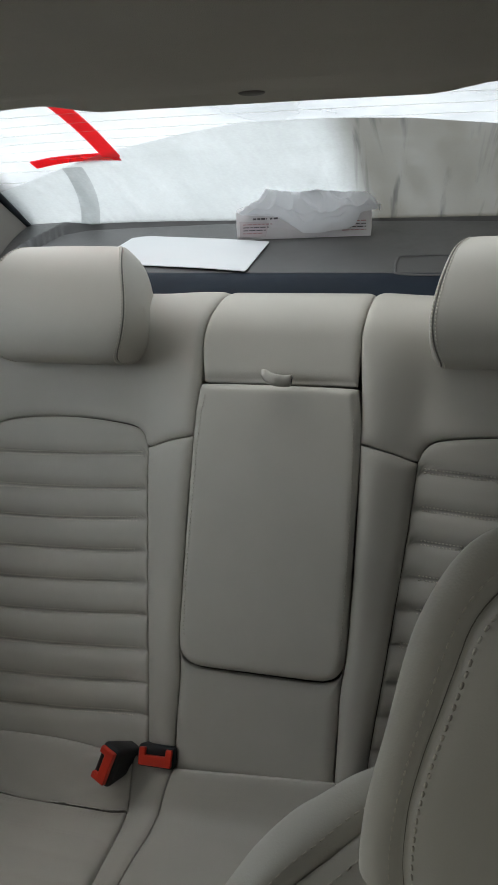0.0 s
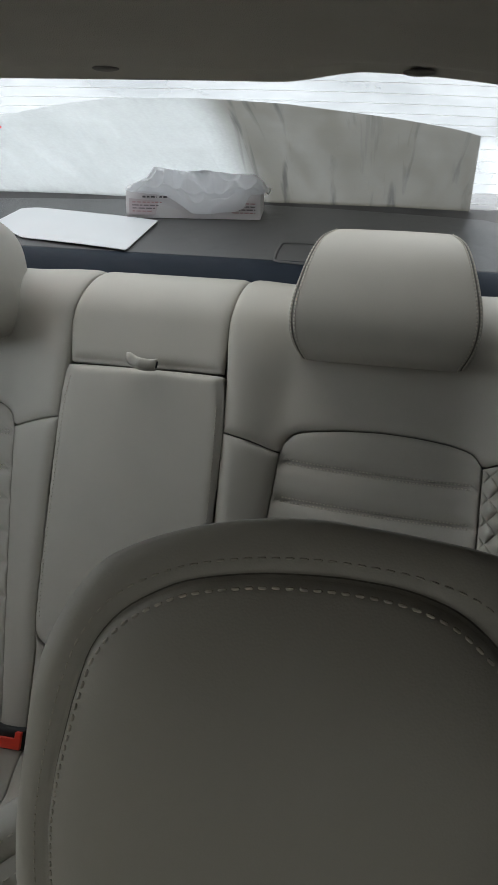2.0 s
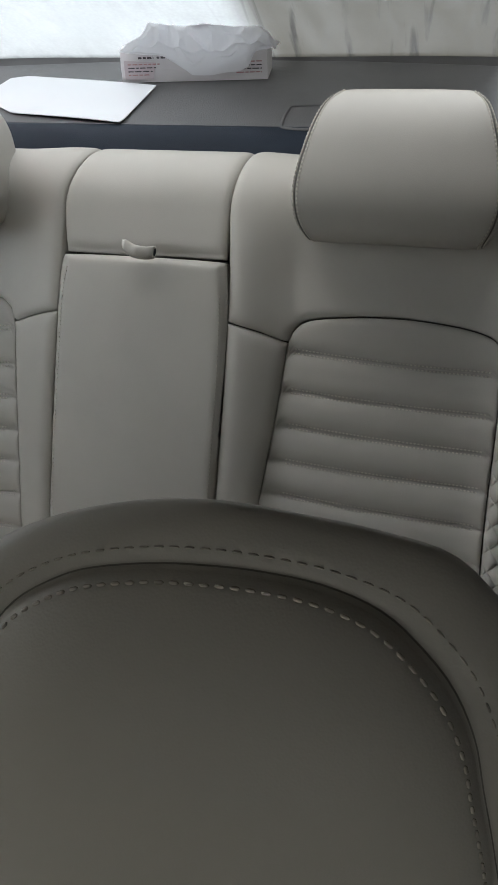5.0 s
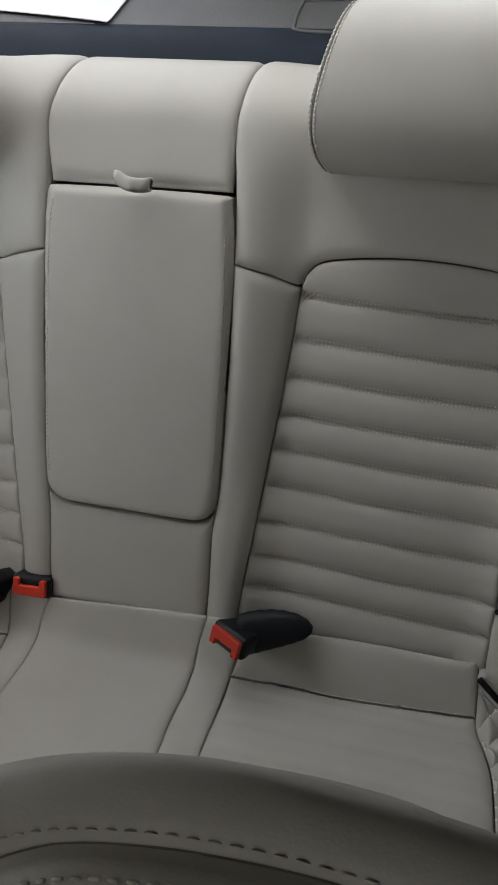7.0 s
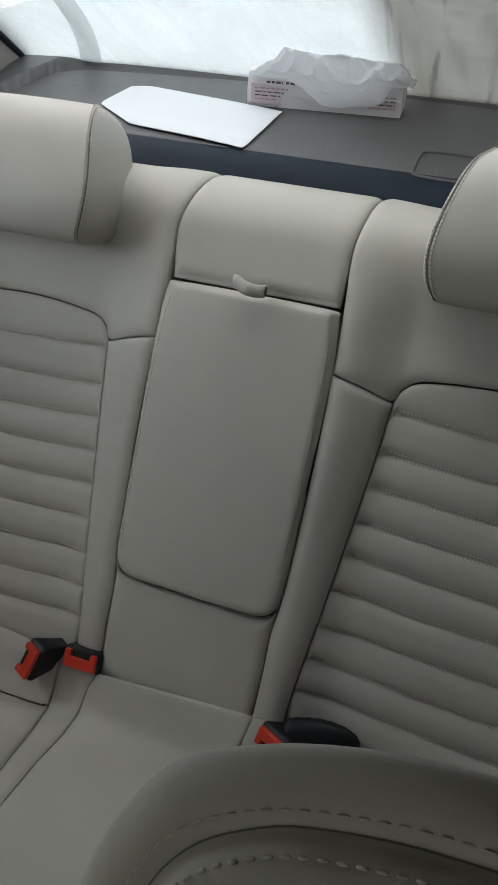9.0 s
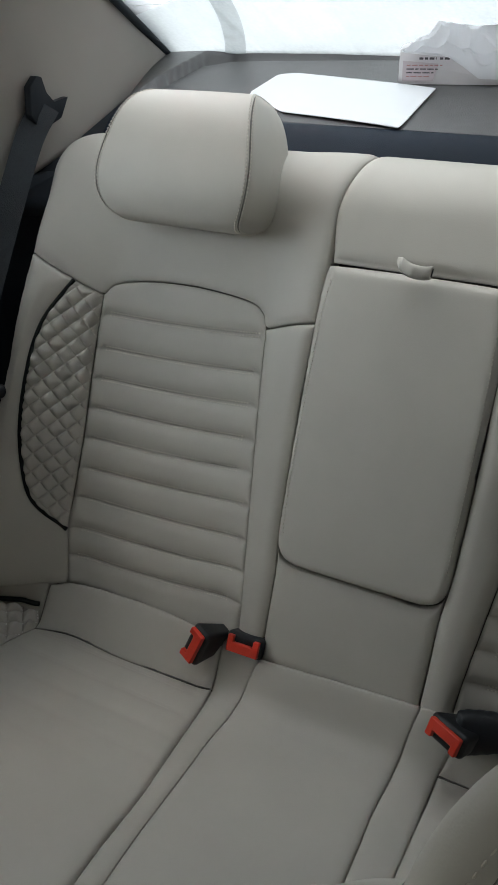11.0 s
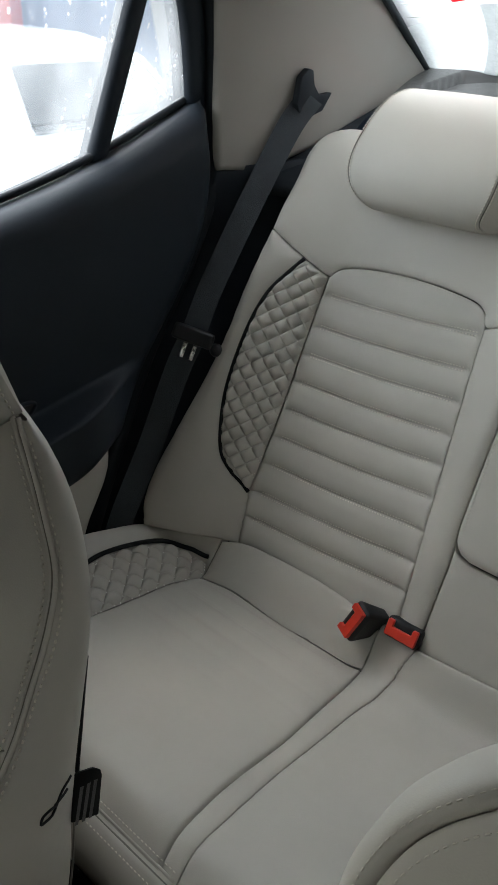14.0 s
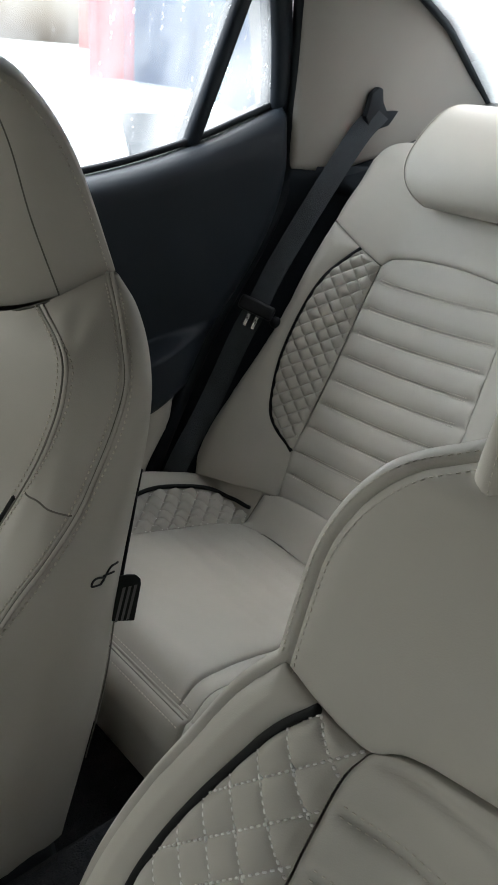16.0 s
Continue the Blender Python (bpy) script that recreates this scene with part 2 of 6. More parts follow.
class Pad:
    """A sewn piece of upholstery: four edges on a surface, domed towards the middle, its rim turned down into the seam."""

    def __init__(self, surface, bottom, top, left, right, puff=0.008, reach=0.02, extra=None, nu=26, nv=26, skirt=0.012, k=0.55):
        self.surface, self.puff, self.reach, self.extra = surface, puff, reach, extra
        self.grid = coons(bottom, top, left, right, nu, nv, k)
        self.nu, self.nv, self.skirt = nu, nv, skirt
        g, gap = self.grid.copy(), 0.0009
        for a, b in ((np.s_[0], np.s_[1]), (np.s_[-1], np.s_[-2]), (np.s_[:, 0], np.s_[:, 1]), (np.s_[:, -1], np.s_[:, -2])):
            d = g[b] - g[a]
            self.grid[a] += d / (np.linalg.norm(d, axis=-1, keepdims=True) + 1e-9) * gap
        e = [edge_at(x, np.linspace(0, 1, 160)) for x in (bottom, top, left, right)]
        self.rim = np.vstack(e)

    def height(self, p):
        p = np.atleast_2d(p)
        out = np.empty(len(p))
        for s in range(0, len(p), 2000):
            q = p[s:s + 2000]
            out[s:s + 2000] = np.sqrt(((q[:, None] - self.rim[None]) ** 2).sum(2).min(1))
        t = np.clip(out / self.reach, 0, 1)
        h = self.puff * np.sqrt(np.clip(1 - (1 - t) ** 2, 0, 1))
        if self.extra is not None:
            h = h + self.extra(p[:, 0], p[:, 1]) * smoothstep(0, 0.5, t)
        return h

    def point(self, p, lift=0.0):
        p = np.atleast_2d(p)
        return self.surface(p[:, 0], p[:, 1], self.height(p) + lift)

    def build(self, name, mat, parent, label=""):
        nu, nv = self.nu, self.nv
        flat = self.grid.reshape(-1, 2)
        v = self.point(flat)
        f = grid_faces(nv, nu)
        ring = [i for i in range(nu)] + [j * nu + nu - 1 for j in range(1, nv)] + [(nv - 1) * nu + i for i in range(nu - 2, -1, -1)] + [j * nu for j in range(nv - 2, 0, -1)]
        low = self.surface(flat[ring, 0], flat[ring, 1], -np.full(len(ring), self.skirt))
        n0 = len(v)
        m = len(ring)
        for i in range(m):
            a, b = ring[i], ring[(i + 1) % m]
            f.append((b, a, n0 + i, n0 + (i + 1) % m))
        return solid(name, np.vstack([v, low]), f, mat, parent, label)


def tube(points, radius, sides=8, closed=False):
    p = np.asarray(points, float)
    n = len(p)
    t = np.gradient(p, axis=0)
    if closed:
        t = np.roll(p, -1, 0) - np.roll(p, 1, 0)
    t /= np.linalg.norm(t, axis=1)[:, None] + 1e-12
    ref = np.array([0.31, 0.2, 0.93])
    a = np.cross(t, ref)
    a /= np.linalg.norm(a, axis=1)[:, None]
    b = np.cross(t, a)
    ang = np.linspace(0, 2 * np.pi, sides, endpoint=False)
    r = np.broadcast_to(np.asarray(radius, float), (n,))
    v = (p[:, None] + r[:, None, None] * (np.cos(ang)[None, :, None] * a[:, None] + np.sin(ang)[None, :, None] * b[:, None])).reshape(-1, 3)
    f = []
    for j in range(n if closed else n - 1):
        for i in range(sides):
            k = (j + 1) % n
            f.append((j * sides + i, j * sides + (i + 1) % sides, k * sides + (i + 1) % sides, k * sides + i))
    if not closed:
        f.append(tuple(range(sides))[::-1])
        f.append(tuple((n - 1) * sides + i for i in range(sides)))
    return v, f


def merge(pieces):
    vs, fs, n = [], [], 0
    for v, f in pieces:
        vs.append(np.asarray(v, float))
        fs += [tuple(i + n for i in q) for q in f]
        n += len(v)
    return (np.vstack(vs) if vs else np.zeros((0, 3))), fs


def stitches(rows, step=0.0055, length=0.0034, thick=0.0007):
    """Thread stitches along rows of points in space, as one lot of geometry."""
    out = []
    for row in rows:
        row = np.asarray(row, float)
        s = np.r_[0, np.cumsum(np.linalg.norm(np.diff(row, axis=0), axis=1))]
        n = int(s[-1] / step)
        if n < 1:
            continue
        mid = (np.arange(n) + 0.5) * s[-1] / n
        at = lambda x: np.stack([np.interp(x, s, row[:, k]) for k in range(3)], 1)
        a, b = at(mid - length / 2), at(mid + length / 2)
        for p, q in zip(a, b):
            d = (q - p) / (np.linalg.norm(q - p) + 1e-9)
            x = np.cross(d, (0.3, 0.5, 0.81))
            x /= np.linalg.norm(x)
            y = np.cross(d, x)
            e = (q - p) * 0.22
            v = [p, q] + [c + o * thick for c in (p + e, q - e) for o in (x, y, -x, -y)]
            out.append((v, [(0, 2 + i, 2 + (i + 1) % 4) for i in range(4)] + [(1, 6 + (i + 1) % 4, 6 + i) for i in range(4)] + [(2 + i, 6 + i, 6 + (i + 1) % 4, 2 + (i + 1) % 4) for i in range(4)]))
    return merge(out)


def box_mesh(x0, x1, y0, y1, z0, z1, bevel=0.0, segments=2):
    bm = bmesh.new()
    bmesh.ops.create_cube(bm, size=1)
    for v in bm.verts:
        v.co = Vector(((x0 + x1) / 2 + v.co.x * (x1 - x0), (y0 + y1) / 2 + v.co.y * (y1 - y0), (z0 + z1) / 2 + v.co.z * (z1 - z0)))
    if bevel:
        bmesh.ops.bevel(bm, geom=bm.edges[:], offset=bevel, segments=segments, affect="EDGES", profile=0.5)
    return bm


def prism(outline, direction, bevel=0.0):
    """A flat outline of points in space, given a thickness."""
    bm = bmesh.new()
    a = [bm.verts.new(p) for p in outline]
    f = bm.faces.new(a)
    r = bmesh.ops.extrude_face_region(bm, geom=[f])
    for v in r["geom"]:
        if isinstance(v, bmesh.types.BMVert):
            v.co += Vector(direction)
    if bevel:
        bmesh.ops.bevel(bm, geom=bm.edges[:], offset=bevel, segments=2, affect="EDGES", profile=0.5)
    return bm


def inside(poly, p):
    """Which of the points p lie in the outline poly."""
    poly = np.asarray(poly)
    x, y = p[:, 0], p[:, 1]
    hit = np.zeros(len(p), bool)
    j = len(poly) - 1
    for i in range(len(poly)):
        xi, yi = poly[i]
        xj, yj = poly[j]
        cross = ((yi > y) != (yj > y)) & (x < (xj - xi) * (y - yi) / (yj - yi + 1e-12) + xi)
        hit ^= cross
        j = i
    return hit


def quilt_height(cell, depth, turn=40):
    c, s = math.cos(radians(turn)), math.sin(radians(turn))

    def h(u, w):
        p, q = (u * c + w * s) / cell, (-u * c + w * s) / cell
        return depth * (np.abs(np.sin(np.pi * p)) * np.abs(np.sin(np.pi * q))) ** 0.45 - depth * 0.3
    return h


def quilt_rows(pad, outline, cell, turn=40, lift=0.0006):
    """The thread rows of a diamond quilting, cut to its outline."""
    c, s = math.cos(radians(turn)), math.sin(radians(turn))
    o = np.asarray(outline)
    rows = []
    for sign in (1, -1):
        val = (sign * o[:, 0] * c + o[:, 1] * s) / cell
        for k in range(math.ceil(val.min()), math.floor(val.max()) + 1):
            d = np.array([s, -sign * c])
            base = np.array([sign * c, s]) * k * cell / (c * c + s * s)
            mid = o.mean(0)
            base = base + d * np.dot(mid - base, d) / np.dot(d, d)
            pts = base + d * np.linspace(-0.4, 0.4, 400)[:, None]
            ok = inside(outline, pts)
            if ok.sum() > 6:
                rows.append(pad.point(pts[ok], lift))
    return rows

# ---------------------------------------------------------------- the setting: the car's shell
def sheet(name, bottom, top, left, right, mat, parent=None, label="", nu=24, nv=24, thick=0.0, away=(0, 0, 0)):
    """A curved panel between four edges in space, with a thickness."""
    g = coons(bottom, top, left, right, nu, nv, 0.2).reshape(-1, 3)
    v, f = list(g), grid_faces(nv, nu)
    if thick:
        off = np.asarray(away, float) * thick
        n0 = len(g)
        v += list(g + off)
        f += [tuple(n0 + i for i in q[::-1]) for q in grid_faces(nv, nu)]
        ring = [i for i in range(nu)] + [j * nu + nu - 1 for j in range(1, nv)] + [(nv - 1) * nu + i for i in range(nu - 2, -1, -1)] + [j * nu for j in range(nv - 2, 0, -1)]
        for i in range(len(ring)):
            a, b = ring[i], ring[(i + 1) % len(ring)]
            f.append((b, a, n0 + a, n0 + b))
    return solid(name, v, f, mat, parent, label)


def flip(points, side):
    """Points given for the side x < 0, on the side asked for."""
    return [((2 * CX - p[0]) if side > 0 else p[0], *p[1:]) for p in points]


tagged(part("floor", box_mesh(-0.80, 0.80, -1.0, 1.0, 0.22, 0.28, 0.01), CARPET, None, "", False), "black carpeted floor of the car", "floor", kind="structure")
tagged(part("floor_tunnel", box_mesh(-0.13, 0.12, -0.9, 0.75, 0.27, 0.40, 0.04, 3), CARPET, None, ""), "black carpeted tunnel along the car's floor", "floor", kind="structure")

# headliner
LINER_Y = [-0.62, -0.3, 0.0, 0.4, 0.7, 0.84, 0.90, 0.935, 0.965, 0.985, 1.005, 1.022, 1.030, 1.034]
LINER_Z = [1.375, 1.41, 1.425, 1.425, 1.400, 1.382, 1.368, 1.348, 1.336, 1.331, 1.326, 1.318, 1.314, 1.324]


def headliner():
    xs = np.linspace(-0.60, 0.59, 61)
    ys = np.interp(np.linspace(0.22, 1, 80), np.linspace(0, 1, len(LINER_Y)), LINER_Y)
    v = []
    for y in ys:
        z0 = np.interp(y, LINER_Y, LINER_Z)
        for x in xs:
            a = abs(x - CX)
            lift = 0.013 * float(smoothstep(0.19, 0.29, a)) * float(smoothstep(0.96, 1.03, y))
            v.append((x, y, z0 + lift - 0.055 * (a / 0.6) ** 4))
    n = len(v)
    f = grid_faces(len(ys), len(xs))
    v += [(x, y, z + 0.03) for x, y, z in v]
    nu, nv = len(xs), len(ys)
    ring = [i for i in range(nu)] + [j * nu + nu - 1 for j in range(1, nv)] + [(nv - 1) * nu + i for i in range(nu - 2, -1, -1)] + [j * nu for j in range(nv - 2, 0, -1)]
    f += [tuple(n + i for i in q[::-1]) for q in grid_faces(nv, nu)]
    f += [(ring[(i + 1) % len(ring)], ring[i], n + ring[i], n + ring[(i + 1) % len(ring)]) for i in range(len(ring))]
    return tagged(solid("ceiling", v, f, LINER), "beige fabric headliner under the car roof", "ceiling", kind="structure")


headliner()
# Unseen dark panel, added to keep overhead light off the front seats.
tagged(part("ceiling_shade", box_mesh(-0.60, 0.59, -0.66, 0.36, 1.425, 1.445, 0.004), SHADE_BROWN, None, "", False), "unseen dark panel over the front seats, added for shade", "ceiling", kind="structure")
for s in (-0.353, 0.0, 0.341):
    bm = bmesh.new()
    bmesh.ops.create_uvsphere(bm, u_segments=20, v_segments=10, radius=1)
    for q in bm.verts:
        q.co = Vector((CX + s + q.co.x * 0.017, 1.010 + q.co.y * 0.010, 1.3255 + (0.004 if s else 0) - 0.055 * (abs(s) / 0.6) ** 4 + q.co.z * 0.004))
    tagged(part("headliner_clip", bm, material("clip_brown", (0.17, 0.16, 0.145), 0.6), None), "small dark oval clip set in the headliner", "clip", group="headliner clips")

# rear window
def rear_glass_point(s, t, lift=0.0):
    """s: -1 to 1 across, t: 0 at the top edge to 1 at the shelf."""
    half = np.interp(t, [0, 1], [0.515, 0.585])
    x = CX + s * half
    y = np.interp(t, [0, 0.5, 1], [1.03, 1.30, 1.562]) - 0.045 * t * np.abs(s) ** 3 - 0.01
    z = np.interp(t, [0, 0.5, 1], [1.352, 1.256, 1.118]) + 0.006 * np.sin(np.pi * t) - 0.012 * (1 - t) * np.abs(s) ** 3
    return np.stack([x, y + lift * 0.45, z + lift * 0.9], -1)


rw = thing("window_1", "misted wet rear window with red tape and heating wires", "window", (CX, 1.5, 1.13), kind="structure")
S_, T_ = np.meshgrid(np.linspace(-1, 1, 40), np.linspace(0, 1, 30))
solid("pane", rear_glass_point(S_.ravel(), T_.ravel()), grid_faces(30, 40), GLASS_REAR, rw)
edge = np.vstack([rear_glass_point(np.full(20, -1.0), np.linspace(1, 0, 20), -0.006), rear_glass_point(np.linspace(-1, 1, 40), np.zeros(40), -0.006), rear_glass_point(np.ones(20), np.linspace(0, 1, 20), -0.006), rear_glass_point(np.linspace(1, -1, 40), np.ones(40), -0.002)])
solid("rubber_seal", *tube(edge, 0.007, 8, True), RUBBER, rw)
for k in range(13):
    t = 0.12 + k * 0.066
    solid("heating_wire", *tube(rear_glass_point(np.linspace(-0.97, 0.97, 40), np.full(40, t), -0.002), 0.00022, 4), WIRE, rw)


def tape(p, q, width):
    """A strip of tape on the inside of the rear glass, between two places (s, t)."""
    p, q = rear_glass_point(np.array(p[0]), np.array(p[1]), -0.004), rear_glass_point(np.array(q[0]), np.array(q[1]), -0.004)
    d = (q - p) / np.linalg.norm(q - p)
    n = np.cross(d, np.array([0.0, 0.45, 0.89]))
    n /= np.linalg.norm(n)
    v = []
    for i in np.linspace(0, 1, 12):
        for k in (-0.5, -0.17, 0.17, 0.5):
            v.append(p + (q - p) * i + n * k * width + np.array([0, 0.45, 0.89]) * 0.006 * math.sin(math.pi * i))
    v = np.array(v)
    low = v + np.array([0, -0.0006, -0.001])
    f = grid_faces(12, 4) + [tuple(48 + i for i in g[::-1]) for g in grid_faces(12, 4)]
    return np.vstack([v, low]), f


solid("tape_strip", *tape((-0.545, 0.02), (-0.555, 0.51), 0.030), TAPE, rw, "bright red tape strip")
solid("tape_strip", *tape((-0.535, 0.515), (-0.81, 0.535), 0.024), TAPE, rw, "bright red tape strip")

# pillar trims, lower pillar panels, doors and side windows
def side(s, n):
    who = "left" if s < 0 else "right"
    F = lambda p: flip(p, s)
    tr = sheet("pillar_trim", F([(-0.668, 1.015, 1.00), (-0.635, 1.09, 1.0), (-0.605, 1.2, 1.03), (-0.588, 1.35, 1.075), (-0.585, 1.515, 1.122)]),
               F([(-0.585, 0.93, 1.375), (-0.545, 0.99, 1.37), (-0.515, 1.03, 1.348)]),
               F([(-0.668, 1.015, 1.00), (-0.668, 1.012, 1.10), (-0.655, 0.998, 1.20), (-0.625, 0.97, 1.30), (-0.585, 0.93, 1.375)]),
               F([(-0.585, 1.515, 1.122), (-0.566, 1.40, 1.215), (-0.545, 1.24, 1.285), (-0.515, 1.03, 1.348)]), TRIM_BEIGE, None, "", 40, 40, 0.02, (s, 0, 0))
    tagged(tr, "smooth beige plastic trim on the rear pillar", "pillar trim", kind="structure")
    lo = sheet("pillar_trim_lower", F([(-0.705, 0.66, 0.28), (-0.66, 0.85, 0.28)]), F([(-0.672, 1.015, 1.003), (-0.59, 1.16, 1.01)]),
               F([(-0.705, 0.66, 0.28), (-0.705, 0.76, 0.46), (-0.70, 0.88, 0.70), (-0.69, 0.98, 0.86), (-0.672, 1.015, 1.003)]),
               F([(-0.66, 0.85, 0.28), (-0.64, 0.96, 0.6), (-0.61, 1.10, 0.86), (-0.59, 1.16, 1.01)]), TRIM_DARK, None, "", 20, 30, 0.02, (s, 0, 0))
    tagged(lo, "dark plastic lower trim behind the rear door", "pillar trim", kind="structure")
    # door
    door = thing("door_%d" % n, "dark blue-black plastic rear door with a beige lower panel", "door", ((2 * CX + 0.7) if s > 0 else -0.7, 0.6, 0.3), kind="structure")
    sg = -s

    def S(y, z, h):
        x0 = -0.69 - 0.03 * smoothstep(0.9, 0.4, z)
        x = x0 + h - 0.10 * np.clip(z - 1.02, 0, 1)
        return np.stack([x if s < 0 else 2 * CX - x, y, z], 1)
    edge_z = lambda y: 0.698 + 0.16 * (y - 0.61)
    ledge = lambda y, z: 0.058 * smoothstep(0.86, 0.66, y) * smoothstep(edge_z(y) + 0.016, edge_z(y) - 0.006, z)
    sill = [(-0.62, 0.955), (0.30, 0.965), (0.60, 0.995), (0.80, 1.036), (0.93, 1.078), (1.0, 1.104)]
    rear = [(0.785, 0.613), (0.812, 0.655), (0.85, 0.71), (0.95, 0.85), (1.0, 0.97), (1.0, 1.104)]
    p = Pad(S, [(0.40, 0.53), (0.55, 0.56), (0.66, 0.583), (0.785, 0.613)], sill[1:], [(0.40, 0.53), (0.36, 0.75), (0.30, 0.965)], rear, 0.042, 0.042, ledge, 60, 150, 0.06, 0.2)
    p.build("panel", TRIM_DARK, door, "dark blue-black plastic panel")
    an = np.linspace(0, 2 * np.pi, 49)[:-1]
    cup = np.stack([0.565 + 0.062 * np.sign(np.cos(an)) * np.abs(np.cos(an)) ** 0.7, edge_z(0.565) + 0.030 + 0.015 * np.sin(an) + 0.010 * np.cos(an)], 1)
    solid("pull_cup", np.vstack([p.point(cup, 0.0008), p.point(cup.mean(0)[None], 0.0008)]), [(i, (i + 1) % 48, 48) for i in range(48)], BLACK, door, "black pull cup")
    solid("cup_rim", *tube(p.point(cup, 0.001), 0.0032, 8, True), TRIM_DARK, door, "raised rim of the pull cup")
    p = Pad(lambda y, z, h: S(y, z, h + 0.048), [(0.36, 0.27), (0.625, 0.27)], [(0.38, 0.55), (0.55, 0.582), (0.67, 0.606), (0.752, 0.622)], [(0.36, 0.27), (0.38, 0.55)], [(0.625, 0.27), (0.70, 0.462), (0.72, 0.503), (0.748, 0.560), (0.752, 0.622)], 0.014, 0.02, None, 20, 16, 0.06)
    p.build("lower_panel", LEATHER, door, "beige lower door panel")
    cap = np.array([(0.30, 0.968), (0.60, 0.998), (0.80, 1.039), (0.93, 1.081), (1.0, 1.106)])
    cp = curve(cap, 60)
    solid("waist_seal", *tube([((-0.708 if s < 0 else 2 * CX + 0.708), y, z + 0.003) for y, z in cp], 0.006, 8), RUBBER, door)
    X = lambda z: (-0.712 + 0.17 * (z - 1.04)) if s < 0 else 2 * CX + 0.712 - 0.17 * (z - 1.04)

    def bar(name, pts, half, deep):
        c = curve(pts, 30)
        t = np.gradient(c, axis=0)
        t /= np.linalg.norm(t, axis=1)[:, None]
        nrm = np.stack([-t[:, 1], t[:, 0]], 1)
        v = []
        for (y, z), q in zip(c, nrm):
            for du, dx in ((-half, 0.004), (-half * 0.7, 0.012), (half * 0.7, 0.012), (half, 0.004), (half, -deep), (-half, -deep)):
                yy, zz = y + q[0] * du, z + q[1] * du
                v.append((X(zz) + dx * sg, yy, zz))
        f = []
        for j in range(len(c) - 1):
            for i in range(6):
                f.append((j * 6 + i, j * 6 + (i + 1) % 6, j * 6 + 6 + (i + 1) % 6, j * 6 + 6 + i))
        return solid(name, v, f, TRIM_DARK, door)
    bar("divider_bar", [(0.808, 1.03), (0.835, 1.12), (0.87, 1.24), (0.905, 1.36)], 0.0145, 0.02)
    bar("frame_rear", [(1.006, 1.085), (0.982, 1.19), (0.95, 1.29), (0.925, 1.37)], 0.020, 0.03)
    bar("frame_top", [(0.36, 1.372), (0.64, 1.375), (0.94, 1.368)], 0.02, 0.03)
    bar("frame_front", [(0.38, 0.965), (0.40, 1.2), (0.40, 1.38)], 0.03, 0.03)
    win = thing("window_%d" % (n + 1), "wet rain-streaked rear side window" if s < 0 else "unseen right rear window, its glass darkened to cut light", "window", (X(1.04), 0.7, 1.0), kind="structure")
    gy = [(0.39, 0.96), (0.60, 0.985), (0.80, 1.03), (1.005, 1.10)]
    g1 = sheet("pane", [(X(z) - 0.004 * sg, y, z) for y, z in [(0.39, 0.955), (0.6, 0.985), (0.828, 1.03)]], [(X(1.37) - 0.004 * sg, y, 1.37) for y in (0.40, 0.65, 0.923)],
               [(X(z) - 0.004 * sg, y, z) for y, z in ((0.39, 0.955), (0.40, 1.2), (0.40, 1.37))], [(X(z) - 0.004 * sg, y, z) for y, z in ((0.828, 1.03), (0.868, 1.17), (0.923, 1.37))], GLASS if s < 0 else GLASS_DIM_RIGHT, win, "", 12, 12)
    g2 = sheet("pane", [(X(z) - 0.004 * sg, y, z) for y, z in [(0.83, 1.03), (0.92, 1.06), (1.04, 1.09)]], [(X(1.37) - 0.004 * sg, y, 1.37) for y in (0.925, 0.94, 0.955)],
               [(X(z) - 0.004 * sg, y, z) for y, z in ((0.83, 1.03), (0.87, 1.17), (0.925, 1.37))], [(X(z) - 0.004 * sg, y, z) for y, z in ((1.04, 1.09), (1.005, 1.23), (0.955, 1.37))], GLASS if s < 0 else GLASS_DIM_RIGHT, win, "", 8, 12)
    g1.visible_shadow = g2.visible_shadow = s > 0
    sl = curve(F([(-0.712, 0.735, 0.40), (-0.712, 0.805, 0.55), (-0.705, 0.872, 0.70), (-0.695, 0.965, 0.85), (-0.686, 1.018, 0.97), (-0.686, 1.025, 1.08), (-0.672, 1.01, 1.19), (-0.652, 0.985, 1.28), (-0.62, 0.945, 1.365)]), 60)
    tagged(solid("door_seal", *tube(sl, 0.015, 10), RUBBER), "black rubber door seal along the rear door opening", "seal", kind="structure")
    # plain outer skin
    xo = (-0.80, -0.755) if s < 0 else (2 * CX + 0.755, 2 * CX + 0.80)
    tagged(part("wall_" + who, box_mesh(*xo, -1.0, 1.75, 0.2, 0.95, 0.01), METAL_GREY, None, "", False), "plain painted side wall of the car body", "wall", kind="structure")
    tagged(part("wall_" + who + "_quarter", prism([(xo[0], 1.0, 0.93), (xo[0], 1.75, 0.93), (xo[0], 1.75, 1.12), (xo[0], 1.52, 1.14), (xo[0], 1.03, 1.36), (xo[0], 0.97, 1.37), (xo[0], 1.03, 1.1)], (0.045, 0, 0)), METAL_GREY, None, "", False), "plain painted rear quarter of the car body", "wall", kind="structure")
    tagged(part("wall_" + who + "_roof_rail", box_mesh(min(xo[0], s * 0.55), max(xo[1], s * 0.55), -0.6, 1.03, 1.385, 1.42, 0.01), METAL_GREY, None, "", False), "plain painted roof rail of the car body", "wall", kind="structure")
    tagged(part("wall_" + who + "_centre_post", box_mesh(*(sorted((s * 0.66, s * 0.74))), 0.24, 0.36, 0.9, 1.39, 0.01), TRIM_DARK, None, "", False), "plain dark centre post between the doors", "wall", kind="structure")
    xf = s * 0.715 + CX
